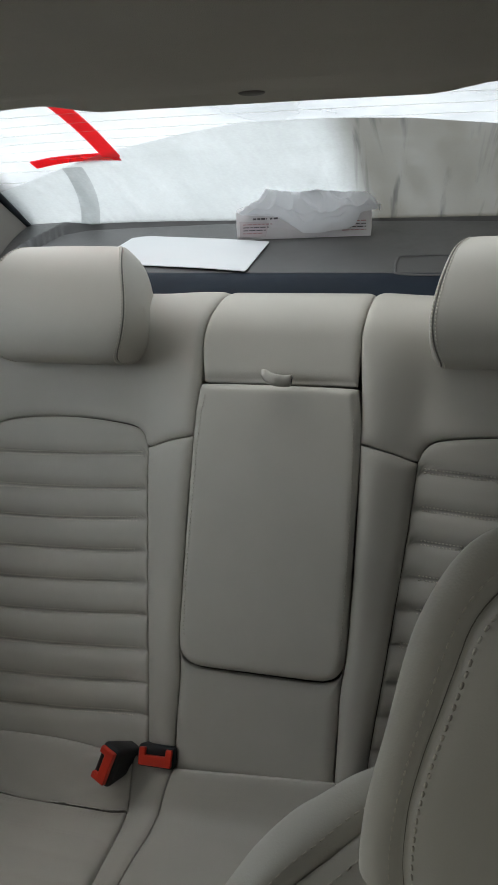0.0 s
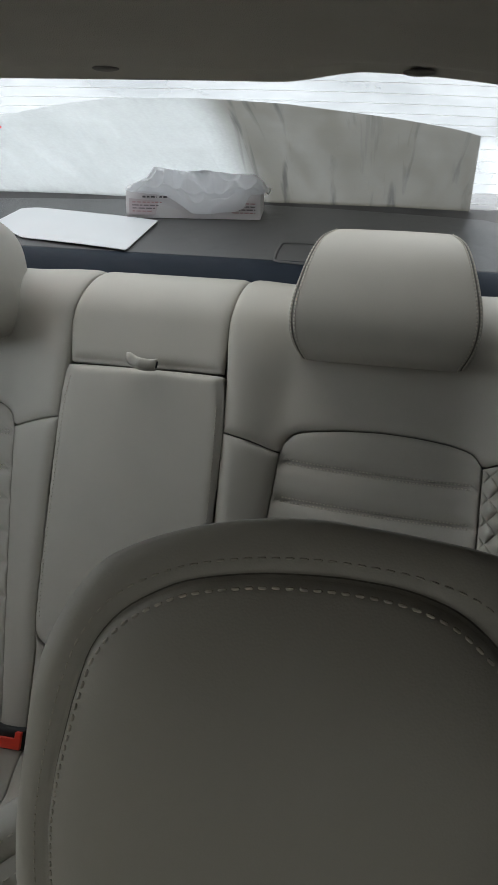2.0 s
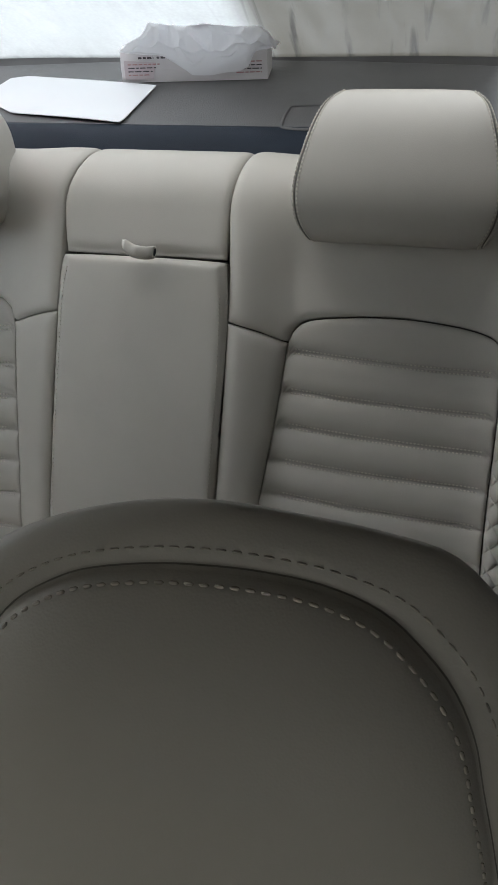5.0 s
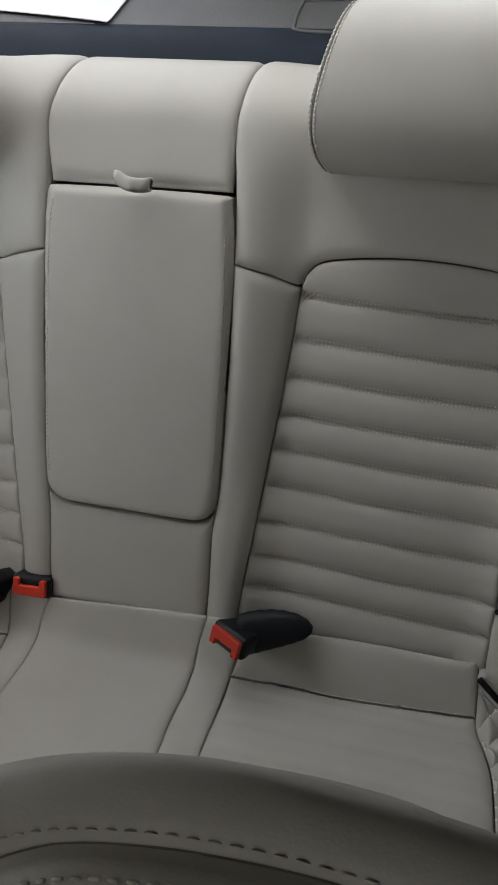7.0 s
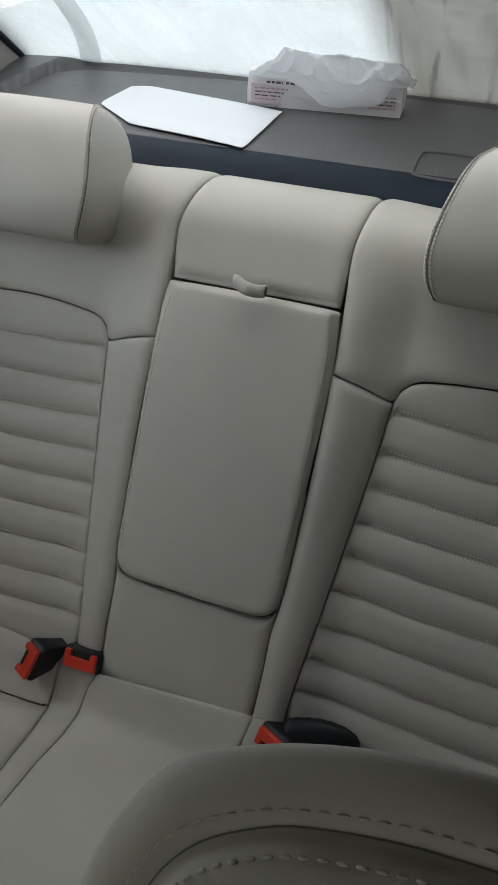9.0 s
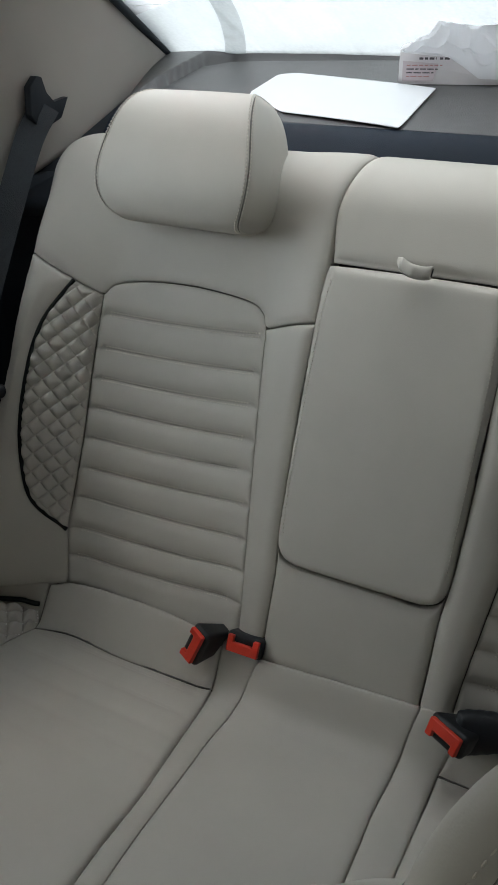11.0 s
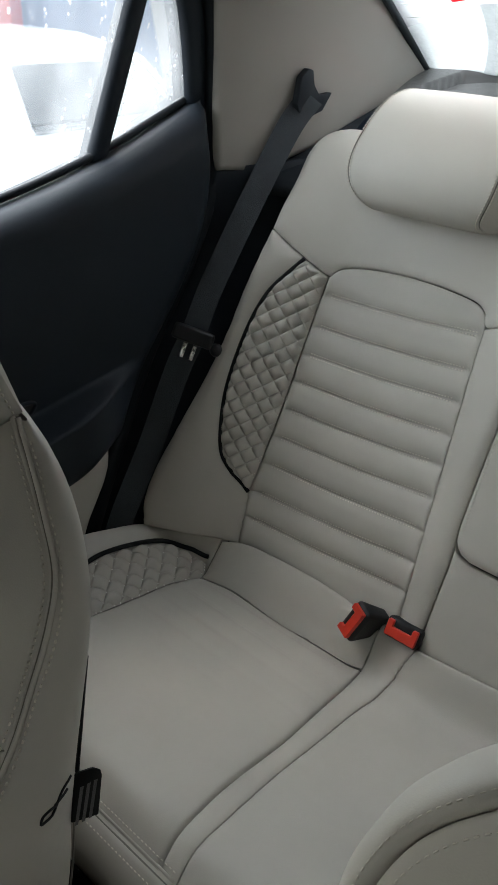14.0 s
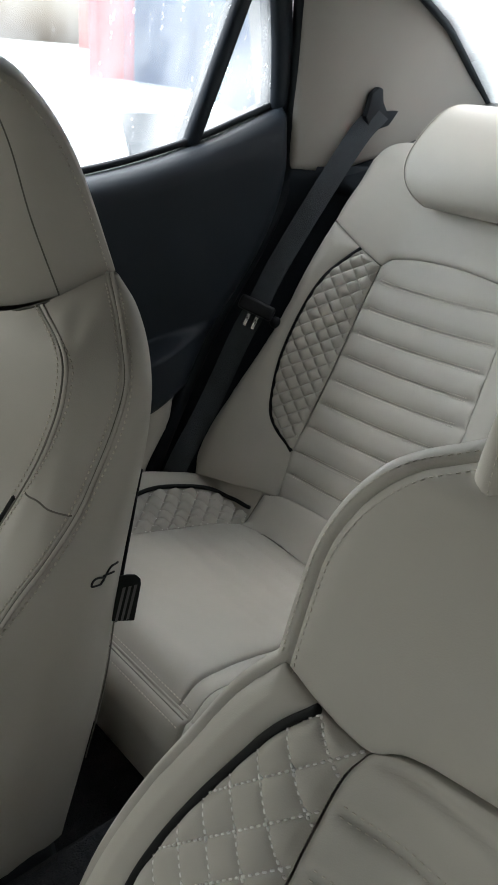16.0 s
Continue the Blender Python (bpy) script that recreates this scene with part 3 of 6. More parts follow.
    if s > 0:
        # Unseen dark panel in place of the front window, blocking its light.
        tagged(part("wall_right_shade", box_mesh(xf - 0.01, xf + 0.01, -0.66, 0.245, 0.94, 1.39), SHADE_BROWN, None, "", False), "unseen dark panel beside the front seat, added to block light", "wall", kind="structure")
        return
    # Unseen window; its dark pane cuts the light on the front seats.
    fw = thing("window_%d" % (n + 3), "unseen front side window, its glass darkened to dim the seats", "window", (xf, -0.2, 0.95), kind="structure")
    part("pane", box_mesh(xf - 0.002, xf + 0.002, -0.66, 0.245, 0.94, 1.39), GLASS_DIMMED, fw, "", False)


side(-1, 1)
side(1, 3)
tagged(part("roof", box_mesh(-0.62, 0.61, -0.6, 1.03, 1.458, 1.475, 0.005), METAL_GREY, None, "", False), "plain painted roof panel of the car", "roof", kind="structure")
# Unseen wall: beige for warm fill, opened only before the right seat.
bm = box_mesh(-0.80, 0.79, -0.72, -0.66, 0.2, 0.74, 0.01)
for box in ((-0.80, -0.08, -0.72, -0.66, 0.74, 1.46), (0.69, 0.79, -0.72, -0.66, 0.74, 1.46), (-0.08, 0.69, -0.72, -0.66, 1.24, 1.46)):
    more = bmesh.new()
    bmesh.ops.create_cube(more, size=1)
    for q in more.verts:
        q.co = Vector([(box[2 * i] + box[2 * i + 1]) / 2 + q.co[i] * (box[2 * i + 1] - box[2 * i]) for i in range(3)])
    tmp = bpy.data.meshes.new("closing")
    more.to_mesh(tmp)
    more.free()
    bm.from_mesh(tmp)
tagged(part("wall_front", bm, LINER, None, "", False), "unseen beige wall closing the cabin's front, opened to steer the light", "wall", kind="structure")
# Pane of the opening that is placed to light the right front seat.
ws = thing("window_6", "unseen windscreen opening placed to light the right front seat", "window", (0.305, -0.69, 0.74), kind="structure")
part("pane", box_mesh(-0.08, 0.69, -0.692, -0.688, 0.74, 1.24), GLASS_FRONT, ws, "", False)
tagged(part("wall_rear", box_mesh(-0.80, 0.79, 1.70, 1.75, 0.2, 1.07, 0.01), METAL_GREY, None, "", False), "plain wall closing the rear of the car", "wall", kind="structure")
tagged(part("boot_lid", box_mesh(-0.80, 0.79, 1.575, 1.76, 1.06, 1.085, 0.01), METAL_GREY, None, "", False), "plain painted boot lid behind the rear window", "boot lid", kind="structure")

# parcel shelf
shelf = thing("parcel_shelf", "grey-brown moulded parcel shelf with a dark front lip", "parcel shelf", (CX, 1.3, 1.05))


def shelf_surface(x, y, h):
    a = np.abs(x - CX)
    z = 1.07 + 0.22 * (y - 1.284)
    z = z - 0.06 * smoothstep(1.285, 1.20, y) ** 1.6
    rim = np.interp(a, [0, 0.2, 0.37, 0.46, 0.505, 0.53, 0.56], [1.542, 1.536, 1.522, 1.512, 1.488, 1.41, 1.25])
    z = z + 0.016 * smoothstep(rim - 0.008, rim + 0.004, y) - 0.006 * np.exp(-((y - rim + 0.012) / 0.005) ** 2)
    z = z - 0.05 * smoothstep(0.54, 0.60, a) * smoothstep(1.45, 1.25, y)
    return np.stack([x, y, z + h], 1)


def sheet_of(surface, xs, ys, name, mat, parent, label="", drop=0.02):
    X, Y = np.meshgrid(xs, ys)
    v = surface(X.ravel(), Y.ravel(), np.zeros(X.size))
    n = len(v)
    f = grid_faces(len(ys), len(xs))
    v2 = v.copy()
    v2[:, 2] -= drop
    f += [tuple(n + i for i in q[::-1]) for q in f]
    nu, nv = len(xs), len(ys)
    ring = [i for i in range(nu)] + [j * nu + nu - 1 for j in range(1, nv)] + [(nv - 1) * nu + i for i in range(nu - 2, -1, -1)] + [j * nu for j in range(nv - 2, 0, -1)]
    f += [(ring[(i + 1) % len(ring)], ring[i], n + ring[i], n + ring[(i + 1) % len(ring)]) for i in range(len(ring))]
    return solid(name, np.vstack([v, v2]), f, mat, parent, label)


sheet_of(shelf_surface, np.linspace(CX - 0.60, CX + 0.60, 240), np.linspace(1.2885, 1.575, 110), "shelf_panel", SHELF, shelf, "dark grey grained panel with a shallow tray")
sheet_of(shelf_surface, np.linspace(CX - 0.60, CX + 0.60, 60), np.r_[np.linspace(1.16, 1.288, 30)], "front_lip", SHELF_DARK, shelf, "dark blue-grey front lip", 0.05)
ra = np.r_[np.linspace(-0.555, 0.555, 200)]
ry_ = np.interp(np.abs(ra), [0, 0.2, 0.37, 0.46, 0.505, 0.53, 0.56], [1.542, 1.536, 1.522, 1.512, 1.488, 1.41, 1.25]) - 0.012
rk = ry_ > 1.30
solid("rim_groove", *tube(shelf_surface(CX + ra[rk], ry_[rk], np.zeros(rk.sum())), 0.0024, 6), SHELF_DARK, shelf, "dark groove under the raised rear rim")
tr_o = curve([(0.137, 1.300), (0.137, 1.340), (0.147, 1.353), (0.22, 1.356), (0.30, 1.353), (0.310, 1.340), (0.310, 1.300), (0.300, 1.282), (0.22, 1.279), (0.147, 1.282)], 120, True)[:-1]
solid("tray_rim", *tube(shelf_surface(tr_o[:, 0], tr_o[:, 1], np.full(len(tr_o), 0.0)), 0.0024, 8, True), SHELF, shelf, "raised rim of a shallow tray")
for s in (-1, 1):
    tagged(sheet("shelf_end_trim", flip([(-0.66, 1.07, 0.98), (-0.56, 1.10, 0.98)], s), flip([(-0.60, 1.42, 1.105), (-0.535, 1.44, 1.10)], s), flip([(-0.66, 1.07, 0.98), (-0.615, 1.22, 1.045), (-0.60, 1.42, 1.105)], s), flip([(-0.56, 1.10, 0.98), (-0.545, 1.24, 1.03), (-0.535, 1.44, 1.10)], s), RUBBER, None, "", 10, 20, 0.02, (0, 0, -1)), "black trim between the shelf and the rear pillar", "trim", kind="structure")

# ---------------------------------------------------------------- the rear seat
def rear_surface(u, w, h):
    u, w = np.asarray(u, float), np.asarray(w, float)
    a = np.abs(u - CX)
    H = (-0.022 * smoothstep(0.13, 0.21, a) + 0.087 * smoothstep(0.43, 0.60, a) * (1 - 0.45 * smoothstep(0.25, 0.5, w))) * (1 - 0.85 * smoothstep(0.38, 0.52, w))
    wt, R = 0.472, 0.075
    g = np.clip((w - wt) / R, 0, 2.6)
    along = np.where(w > wt, wt + R * np.sin(g), w)
    out = np.where(w > wt, -R * (1 - np.cos(g)), 0)
    k = H + h
    along = along + k * np.sin(g)
    out = out + k * np.cos(g)
    return np.stack([u, 0.918 + along * WD[1] + out * NF[1], 0.586 + along * WD[2] + out * NF[2]], 1)


seat = thing("rear_seat", "beige-grey leatherette rear bench with pleated and quilted panels", "car seat", (CX, 0.8, 0.35))
ROW_OUT = np.array([0.286, 0.234, 0.187, 0.141, 0.093, 0.045, -0.003, -0.054, -0.098])
ROW_IN = np.array([0.298, 0.246, 0.200, 0.152, 0.107, 0.059, 0.009, -0.038, -0.083])


def row_w(k, a):
    t = np.clip((a - 0.17) / 0.30, 0, 1)
    return (ROW_IN[k] * (1 - t) + ROW_OUT[k] * t) - 0.0035 * np.sin(np.pi * t)


def pleats(u, w):
    a = np.abs(u - CX)
    d = np.full(a.shape, 9.0)
    for k in range(len(ROW_IN)):
        e = w - row_w(k, a)
        d = np.where(np.abs(e) < np.abs(d), e, d)
    return -0.0034 * np.exp(-(d / 0.0024) ** 2) - 0.0048 * np.exp(-(d / 0.0105) ** 2)


def M(points, s):
    return [(CX + s * a, w) for a, w in points]


M_SEAM = [(0.111, 0.404), (0.113, 0.45), (0.113, 0.48), (0.119, 0.525), (0.124, 0.572), (0.126, 0.63)]
M_SEAM_L = [(0.111, 0.404), (0.117, 0.45), (0.116, 0.48), (0.106, 0.525), (0.098, 0.572), (0.094, 0.63)]
STRIP_IN = [(0.1130, -0.149), (0.114, -0.08), (0.114, -0.012), (0.1195, 0.05), (0.1215, 0.2), (0.120, 0.325)]
PANEL_IN = [(0.154, -0.149), (0.157, -0.09), (0.174, 0.06), (0.190, 0.21), (0.198, 0.305)]
PANEL_TOP = [(0.198, 0.305), (0.206, 0.324), (0.232, 0.338), (0.32, 0.346), (0.40, 0.342), (0.45, 0.331), (0.467, 0.312)]
PANEL_OUT = [(0.4635, -0.149), (0.474, -0.06), (0.471, 0.0), (0.468, 0.10), (0.468, 0.2), (0.467, 0.312)]
PIPE = [(0.474, -0.058), (0.506, -0.034), (0.526, -0.008), (0.538, 0.036), (0.546, 0.091), (0.547, 0.155), (0.543, 0.216), (0.534, 0.261), (0.520, 0.297), (0.506, 0.327)]
OUTER = [(0.606, -0.176), (0.622, -0.134), (0.620, -0.083), (0.606, -0.017), (0.583, 0.087), (0.571, 0.176), (0.565, 0.286), (0.563, 0.356)]

# middle pieces
LOW_TOP = [(-0.1165, 0.024), (-0.1135, 0.0115), (-0.1070, 0.0035), (-0.0960, -0.0020), (-0.082, -0.0042), (-0.05, -0.0044), (0.05, -0.0044), (0.082, -0.0042), (0.0960, -0.0020), (0.1070, 0.0035), (0.1135, 0.0115), (0.1165, 0.024)]
Pad(rear_surface, M([(-0.1115, -0.149), (0.1115, -0.149)], 1), M(LOW_TOP, 1), M([(-0.1115, -0.149), (-0.1132, -0.08), (-0.1135, -0.012), (-0.1165, 0.024)], 1), M([(0.1115, -0.149), (0.1132, -0.08), (0.1135, -0.012), (0.1165, 0.024)], 1), 0.009, 0.02, None, 50, 44).build("lower_panel", LEATHER, seat)
Pad(rear_surface, M([(-0.111, 0.408), (0.111, 0.408)], 1), M([(-0.094, 0.63), (0.126, 0.63)], 1), M([(-a, w) for a, w in M_SEAM_L], 1), M(M_SEAM, 1), 0.007, 0.014, None, 30, 34).build("upper_panel", LEATHER, seat)
arm_b = [(-0.1085, 0.0092), (-0.1015, 0.0040), (-0.092, 0.0008), (-0.082, -0.0005), (0.0, -0.001), (0.082, -0.0005), (0.092, 0.0008), (0.1015, 0.0040), (0.1085, 0.0092)]
arm_t = [(-0.112, 0.396), (-0.105, 0.4015), (0, 0.403), (0.105, 0.4015), (0.112, 0.396)]
arm_r = [(0.1085, 0.0092), (0.1140, 0.0165), (0.1172, 0.0270), (0.1188, 0.045), (0.1197, 0.09), (0.1206, 0.22), (0.1192, 0.34), (0.112, 0.396)]
arm = Pad(rear_surface, M(arm_b, 1), M(arm_t, 1), M([(-a, w) for a, w in arm_r], 1), M(arm_r, 1), 0.012, 0.014, lambda u, w: 0.005 * np.cos((u - CX) / 0.12 * 1.3) + 0.001 * np.sin(w * 31 + u * 22), 40, 60, 0.03)
armrest = arm.build("armrest", LEATHER, seat, "folded-up padded armrest")
solid("stitching", *stitches([arm.point(curve(M([(x * f, w) for x, w in [(-0.112, 0.04), (-0.115, 0.08), (-0.116, 0.22), (-0.113, 0.34), (-0.108, 0.385)]], 1), 80), 0.0005) for f in (0.975,)] + [arm.point(curve(M([(0.112, 0.05), (0.1135, 0.22), (0.110, 0.36)], 1), 60), 0.0005)]), THREAD, armrest)
# pull strap: a short chunky loop, open at one end
c = curve([(0.0155, 1.080, 0.9600), (0.006, 1.073, 0.9610), (-0.008, 1.070, 0.9640), (-0.020, 1.073, 0.9690), (-0.026, 1.078, 0.9715)], 30)
v = []
for k, q in enumerate(c):
    t = k / 29
    tip = 1 - 0.5 * float(smoothstep(0.80, 1.0, t))
    half, thick = 0.0082 * tip, 0.0068 * tip * (1 + 0.10 * math.sin(t * 17))
    for ang in np.linspace(0, 2 * np.pi, 16, endpoint=False):
        ca, sa = math.cos(ang), math.sin(ang)
        v.append(q + np.array([0.10, 0.55, 0.83]) * half * np.sign(ca) * abs(ca) ** 0.7 + np.array([0.05, -0.83, 0.55]) * thick * np.sign(sa) * abs(sa) ** 0.7)
f = [(j * 16 + i, j * 16 + (i + 1) % 16, j * 16 + 16 + (i + 1) % 16, j * 16 + 16 + i) for j in range(29) for i in range(16)]
f.append(tuple(29 * 16 + i for i in range(16)))
inner_v = c[0] + (np.array(v[:16]) - c[0]) * 0.62
n0 = len(v)
v += list(inner_v) + list(inner_v + np.array([-0.018, -0.006, 0.003]))
f += [((i + 1) % 16, i, n0 + i, n0 + (i + 1) % 16) for i in range(16)]
f += [(n0 + (i + 1) % 16, n0 + i, n0 + 16 + i, n0 + 16 + (i + 1) % 16) for i in range(16)]
f.append(tuple(n0 + 16 + i for i in range(16)))
strap = solid("pull_strap", v, f, LEATHER, armrest, "short looped leatherette pull strap")
# Black disc across the open end paints the shade inside the loop.
hole = np.vstack([inner_v, inner_v.mean(0)[None]]) + np.array([0.0006, 0.0003, -0.0001])
solid("strap_opening_shade", hole, [(i, (i + 1) % 16, 16) for i in range(16)], RUBBER, strap, "black disc painted as the shade inside the loop")

CELL = 0.0185
for s in (-1, 1):
    Pad(rear_surface, M([STRIP_IN[0], PANEL_IN[0]], s), M([STRIP_IN[-1], (0.16, 0.316), PANEL_IN[-1]], s), M(STRIP_IN, s), M(PANEL_IN, s), 0.009, 0.018, None, 20, 50).build("side_strip", LEATHER, seat)
    foot = PANEL_OUT[0] if s < 0 else (0.473, -0.149)
    pan = Pad(rear_surface, M([PANEL_IN[0], foot], s), M(PANEL_TOP, s), M(PANEL_IN, s), M([foot] + PANEL_OUT[1:], s), 0.006, 0.012, pleats, 36, 330, 0.014, 0.1)
    pleated = pan.build("pleated_panel", LEATHER, seat, "pleated panel with stitched rows")
    rows = []
    for k in range(len(ROW_IN)):
        a = np.linspace(PANEL_IN[2][0] + 0.012 + 0.02 * (ROW_IN[k] > 0.1), 0.456, 120)
        for off in (-0.0028, 0.0028):
            rows.append(pan.point(np.stack([CX + s * a, row_w(k, a) + off], 1), 0.0004))
    solid("stitching", *stitches(rows, 0.0048, 0.0030, 0.0011), THREAD_LIGHT, pleated)
    q_in = [(0.474, -0.058), (0.471, 0.0), (0.468, 0.10), (0.468, 0.2), (0.467, 0.312)]
    qp = Pad(rear_surface, M([(0.474, -0.058), (0.480, -0.054)], s), M([(0.467, 0.312), (0.485, 0.318), (0.506, 0.327)], s), M(q_in, s), M(PIPE, s), 0.008, 0.014, quilt_height(CELL, 0.0094), 110, 300, 0.012, 0.1)
    quilted = qp.build("quilted_panel", LEATHER, seat, "diamond-quilted crescent panel")
    outline = np.vstack([curve(M(q_in, s), 60), curve(M(PIPE, s), 80)[::-1]])
    solid("stitching", *stitches(quilt_rows(qp, outline, CELL), 0.0040, 0.0027, 0.0007), THREAD_LIGHT, quilted)
    pp = curve(M(PIPE, s), 120)
    solid("piping", *tube(rear_surface(pp[:, 0], pp[:, 1], np.full(120, 0.0035)), 0.0036, 8), PIPING, seat, "black piping")
    lft = [foot, (0.474, -0.058)] + PIPE[1:]
    Pad(rear_surface, M([lft[0], (0.50, -0.153), (0.53, -0.160), (0.56, -0.165), OUTER[0]], s), M([PIPE[-1], (0.535, 0.341), OUTER[-1]], s), M(lft, s), M(OUTER, s), 0.012, 0.03, None, 26, 60, 0.10).build("side_bolster", LEATHER, seat)
    yb = [STRIP_IN[-1], (0.16, 0.3163), (0.1965, 0.3065), (0.206, 0.3247), (0.232, 0.3386), (0.32, 0.3466), (0.40, 0.3426), (0.45, 0.3316), (0.4675, 0.3140), (0.485, 0.3186), (0.506, 0.3274), (0.535, 0.3413), OUTER[-1]]
    Pad(rear_surface, M(yb, s), M([(0.126 if s > 0 else 0.094, 0.63), (0.3, 0.64), (0.525, 0.60)], s), M([STRIP_IN[-1], (0.117, 0.40)] + (M_SEAM if s > 0 else M_SEAM_L)[1:], s), M([OUTER[-1], (0.567, 0.434), (0.571, 0.487), (0.566, 0.525), (0.548, 0.56), (0.525, 0.60)], s), 0.008, 0.016, None, 70, 50, 0.08).build("shoulder_panel", LEATHER, seat)
# backing that closes the seat back
for x0, x1 in ((-0.60, 0.59),):
    vs = []
    for w, h in ((-0.25, -0.035), (0.46, -0.04), (0.53, -0.075), (0.53, -0.14), (-0.25, -0.14)):
        for x in (x0, x1):
            vs.append(np.array([x, 0.918, 0.586]) + w * WD + h * NF)
    fs = [(0, 1, 3, 2), (2, 3, 5, 4), (4, 5, 7, 6), (6, 7, 9, 8), (8, 9, 1, 0), (0, 2, 4, 6, 8), (1, 9, 7, 5, 3)]
    solid("backing", vs, fs, SEAM, seat, "", False)


def pillow(name, outline, place, rings, mat, parent, label=""):
    """A rounded cushion: an outline about its middle, and rings of (scale, height) from the front's middle to the back's middle."""
    o = np.asarray(outline)
    mid = o.mean(0)
    n = len(o)
    v, f = [place(mid[None], np.array([rings[0][1]]))[0]], []
    for k, (sc, h) in enumerate(rings[1:-1]):
        v += list(place(mid + (o - mid) * sc, np.full(n, h)))
    v.append(place(mid[None], np.array([rings[-1][1]]))[0])
    m = len(rings) - 2
    for i in range(n):
        f.append((0, 1 + i, 1 + (i + 1) % n))
        f.append((1 + m * n, 1 + (m - 1) * n + (i + 1) % n, 1 + (m - 1) * n + i))
    for k in range(m - 1):
        for i in range(n):
            a, b = 1 + k * n + i, 1 + k * n + (i + 1) % n
            f.append((a, a + n, b + n, b))
    return solid(name, v, f, mat, parent, label)


_hw = ([0.405, 0.425, 0.45, 0.485, 0.53, 0.578, 0.600], [0.072, 0.100, 0.116, 0.120, 0.112, 0.097, 0.081])
HALF_W = tuple(curve(list(zip(*_hw)), 80).T)


def bolster_point(cxh, f, ang, grow=0.0, scale=1.0):
    """A headrest: a rounded bar across the seat; f: -1 to 1 across, ang: round its section."""
    f, ang = np.broadcast_arrays(np.asarray(f, float), np.asarray(ang, float))
    ca, sa = np.cos(ang), np.sin(ang)
    e = 0.72
    w = 0.510 + (0.009 if cxh > 0 else 0.0) + scale * (0.0885 + grow) * np.sign(ca) * np.abs(ca) ** e
    h = 0.024 + scale * (0.060 + grow) * np.sign(sa) * np.abs(sa) ** (e + 0.12 * (sa > 0))
    h = h - 0.12 * (w - 0.5) + 0.004 * (1 - f * f) * (sa > 0)
    x = cxh + f * np.interp(w, *HALF_W)
    return np.stack([x, 0.918 + w * WD[1] + h * NF[1], 0.586 + w * WD[2] + h * NF[2]], -1)


for s in (-1, 1):
    cxh = CX + s * 0.324
    ring = np.linspace(0, 2 * np.pi, 96, endpoint=False)
    steps = [(-0.995, 0.0), (-0.995, 0.45), (-0.993, 0.70), (-0.988, 0.85), (-0.980, 0.925), (-0.969, 0.962), (-0.958, 0.976), (-0.951, 0.972), (-0.946, 0.966), (-0.941, 0.974), (-0.930, 0.987), (-0.89, 0.995)]
    steps += [(f, 1.0) for f in np.linspace(-0.78, 0.78, 18)] + [(-f, k) for f, k in steps[::-1]]
    v = np.vstack([bolster_point(cxh, np.full(96, f), ring, 0.0, k) for f, k in steps])
    fc = [(j * 96 + i, j * 96 + (i + 1) % 96, j * 96 + 96 + (i + 1) % 96, j * 96 + 96 + i) for j in range(len(steps) - 1) for i in range(96)]
    head = solid("headrest", v, fc, LEATHER, seat, "rounded padded headrest with stitched ends")
    for sign in (-1, 1):
        fine = np.linspace(-0.5, np.pi + 0.6, 160)
        solid("seam_line", *tube(bolster_point(cxh, np.full(160, sign * 0.946), fine, 0.0002, 0.968), 0.0011, 6), SEAM, head)
        rows = [bolster_point(cxh, np.full(160, sign * 0.922), fine, 0.0007, 0.990), bolster_point(cxh, np.full(160, sign * 0.966), fine, 0.0009, 0.968)]
        solid("stitching", *stitches(rows, 0.0050, 0.0036, 0.0009), THREAD_LIGHT, head)

# cushion
def cushion_surface(x, y, h):
    a = np.abs(np.asarray(x, float) - CX)
    z = 0.395 + (0.82 - y) * 0.262 + 0.05 * smoothstep(0.49, 0.62, a) + 0.075 * smoothstep(0.80, 0.87, y) + 0.024 * smoothstep(0.20, 0.13, a) * smoothstep(0.76, 0.84, y) - 0.035 * smoothstep(0.44, 0.37, y) ** 2
    return np.stack([x, y + h * 0.25, z + h * 0.967], 1)


LINE2_L = [(0.105, 0.378), (0.109, 0.402), (0.114, 0.46), (0.121, 0.55), (0.1245, 0.655), (0.127, 0.73), (0.1215, 0.812), (0.110, 0.843)]
LINE2_R = [(0.105, 0.378), (0.109, 0.402), (0.110, 0.46), (0.106, 0.55), (0.103, 0.66), (0.101, 0.73), (0.107, 0.815), (0.117, 0.853)]
LINE1_L = [(0.130, 0.378), (0.137, 0.43), (0.146, 0.50), (0.150, 0.60), (0.160, 0.70), (0.170, 0.805), (0.175, 0.857)]
LINE1_R = [(0.130, 0.378), (0.137, 0.43), (0.145, 0.50), (0.149, 0.60), (0.1515, 0.69), (0.156, 0.807), (0.172, 0.857)]
Q_ARC = [(0.490, 0.46), (0.530, 0.53), (0.558, 0.60), (0.571, 0.65), (0.573, 0.70), (0.568, 0.755), (0.557, 0.788), (0.533, 0.811), (0.497, 0.820)]
# the seam before the rear band and the band's outer end, each side as it is sewn
BAND = {-1: [(0.25, 0.803), (0.333, 0.801), (0.428, 0.805), (0.484, 0.791)], 1: [(0.207, 0.813), (0.29, 0.812), (0.37, 0.815), (0.44, 0.818), (0.470, 0.820)]}
BAND_END = {-1: [(0.484, 0.791), (0.490, 0.82), (0.488, 0.848)], 1: [(0.470, 0.820), (0.467, 0.845), (0.464, 0.868)]}


def soft_rows(u, y):
    d = (y - 0.785) / 0.043
    return -0.0018 * np.exp(-((d - np.round(d)) / 0.16) ** 2) * smoothstep(0.5, 0.70, y)


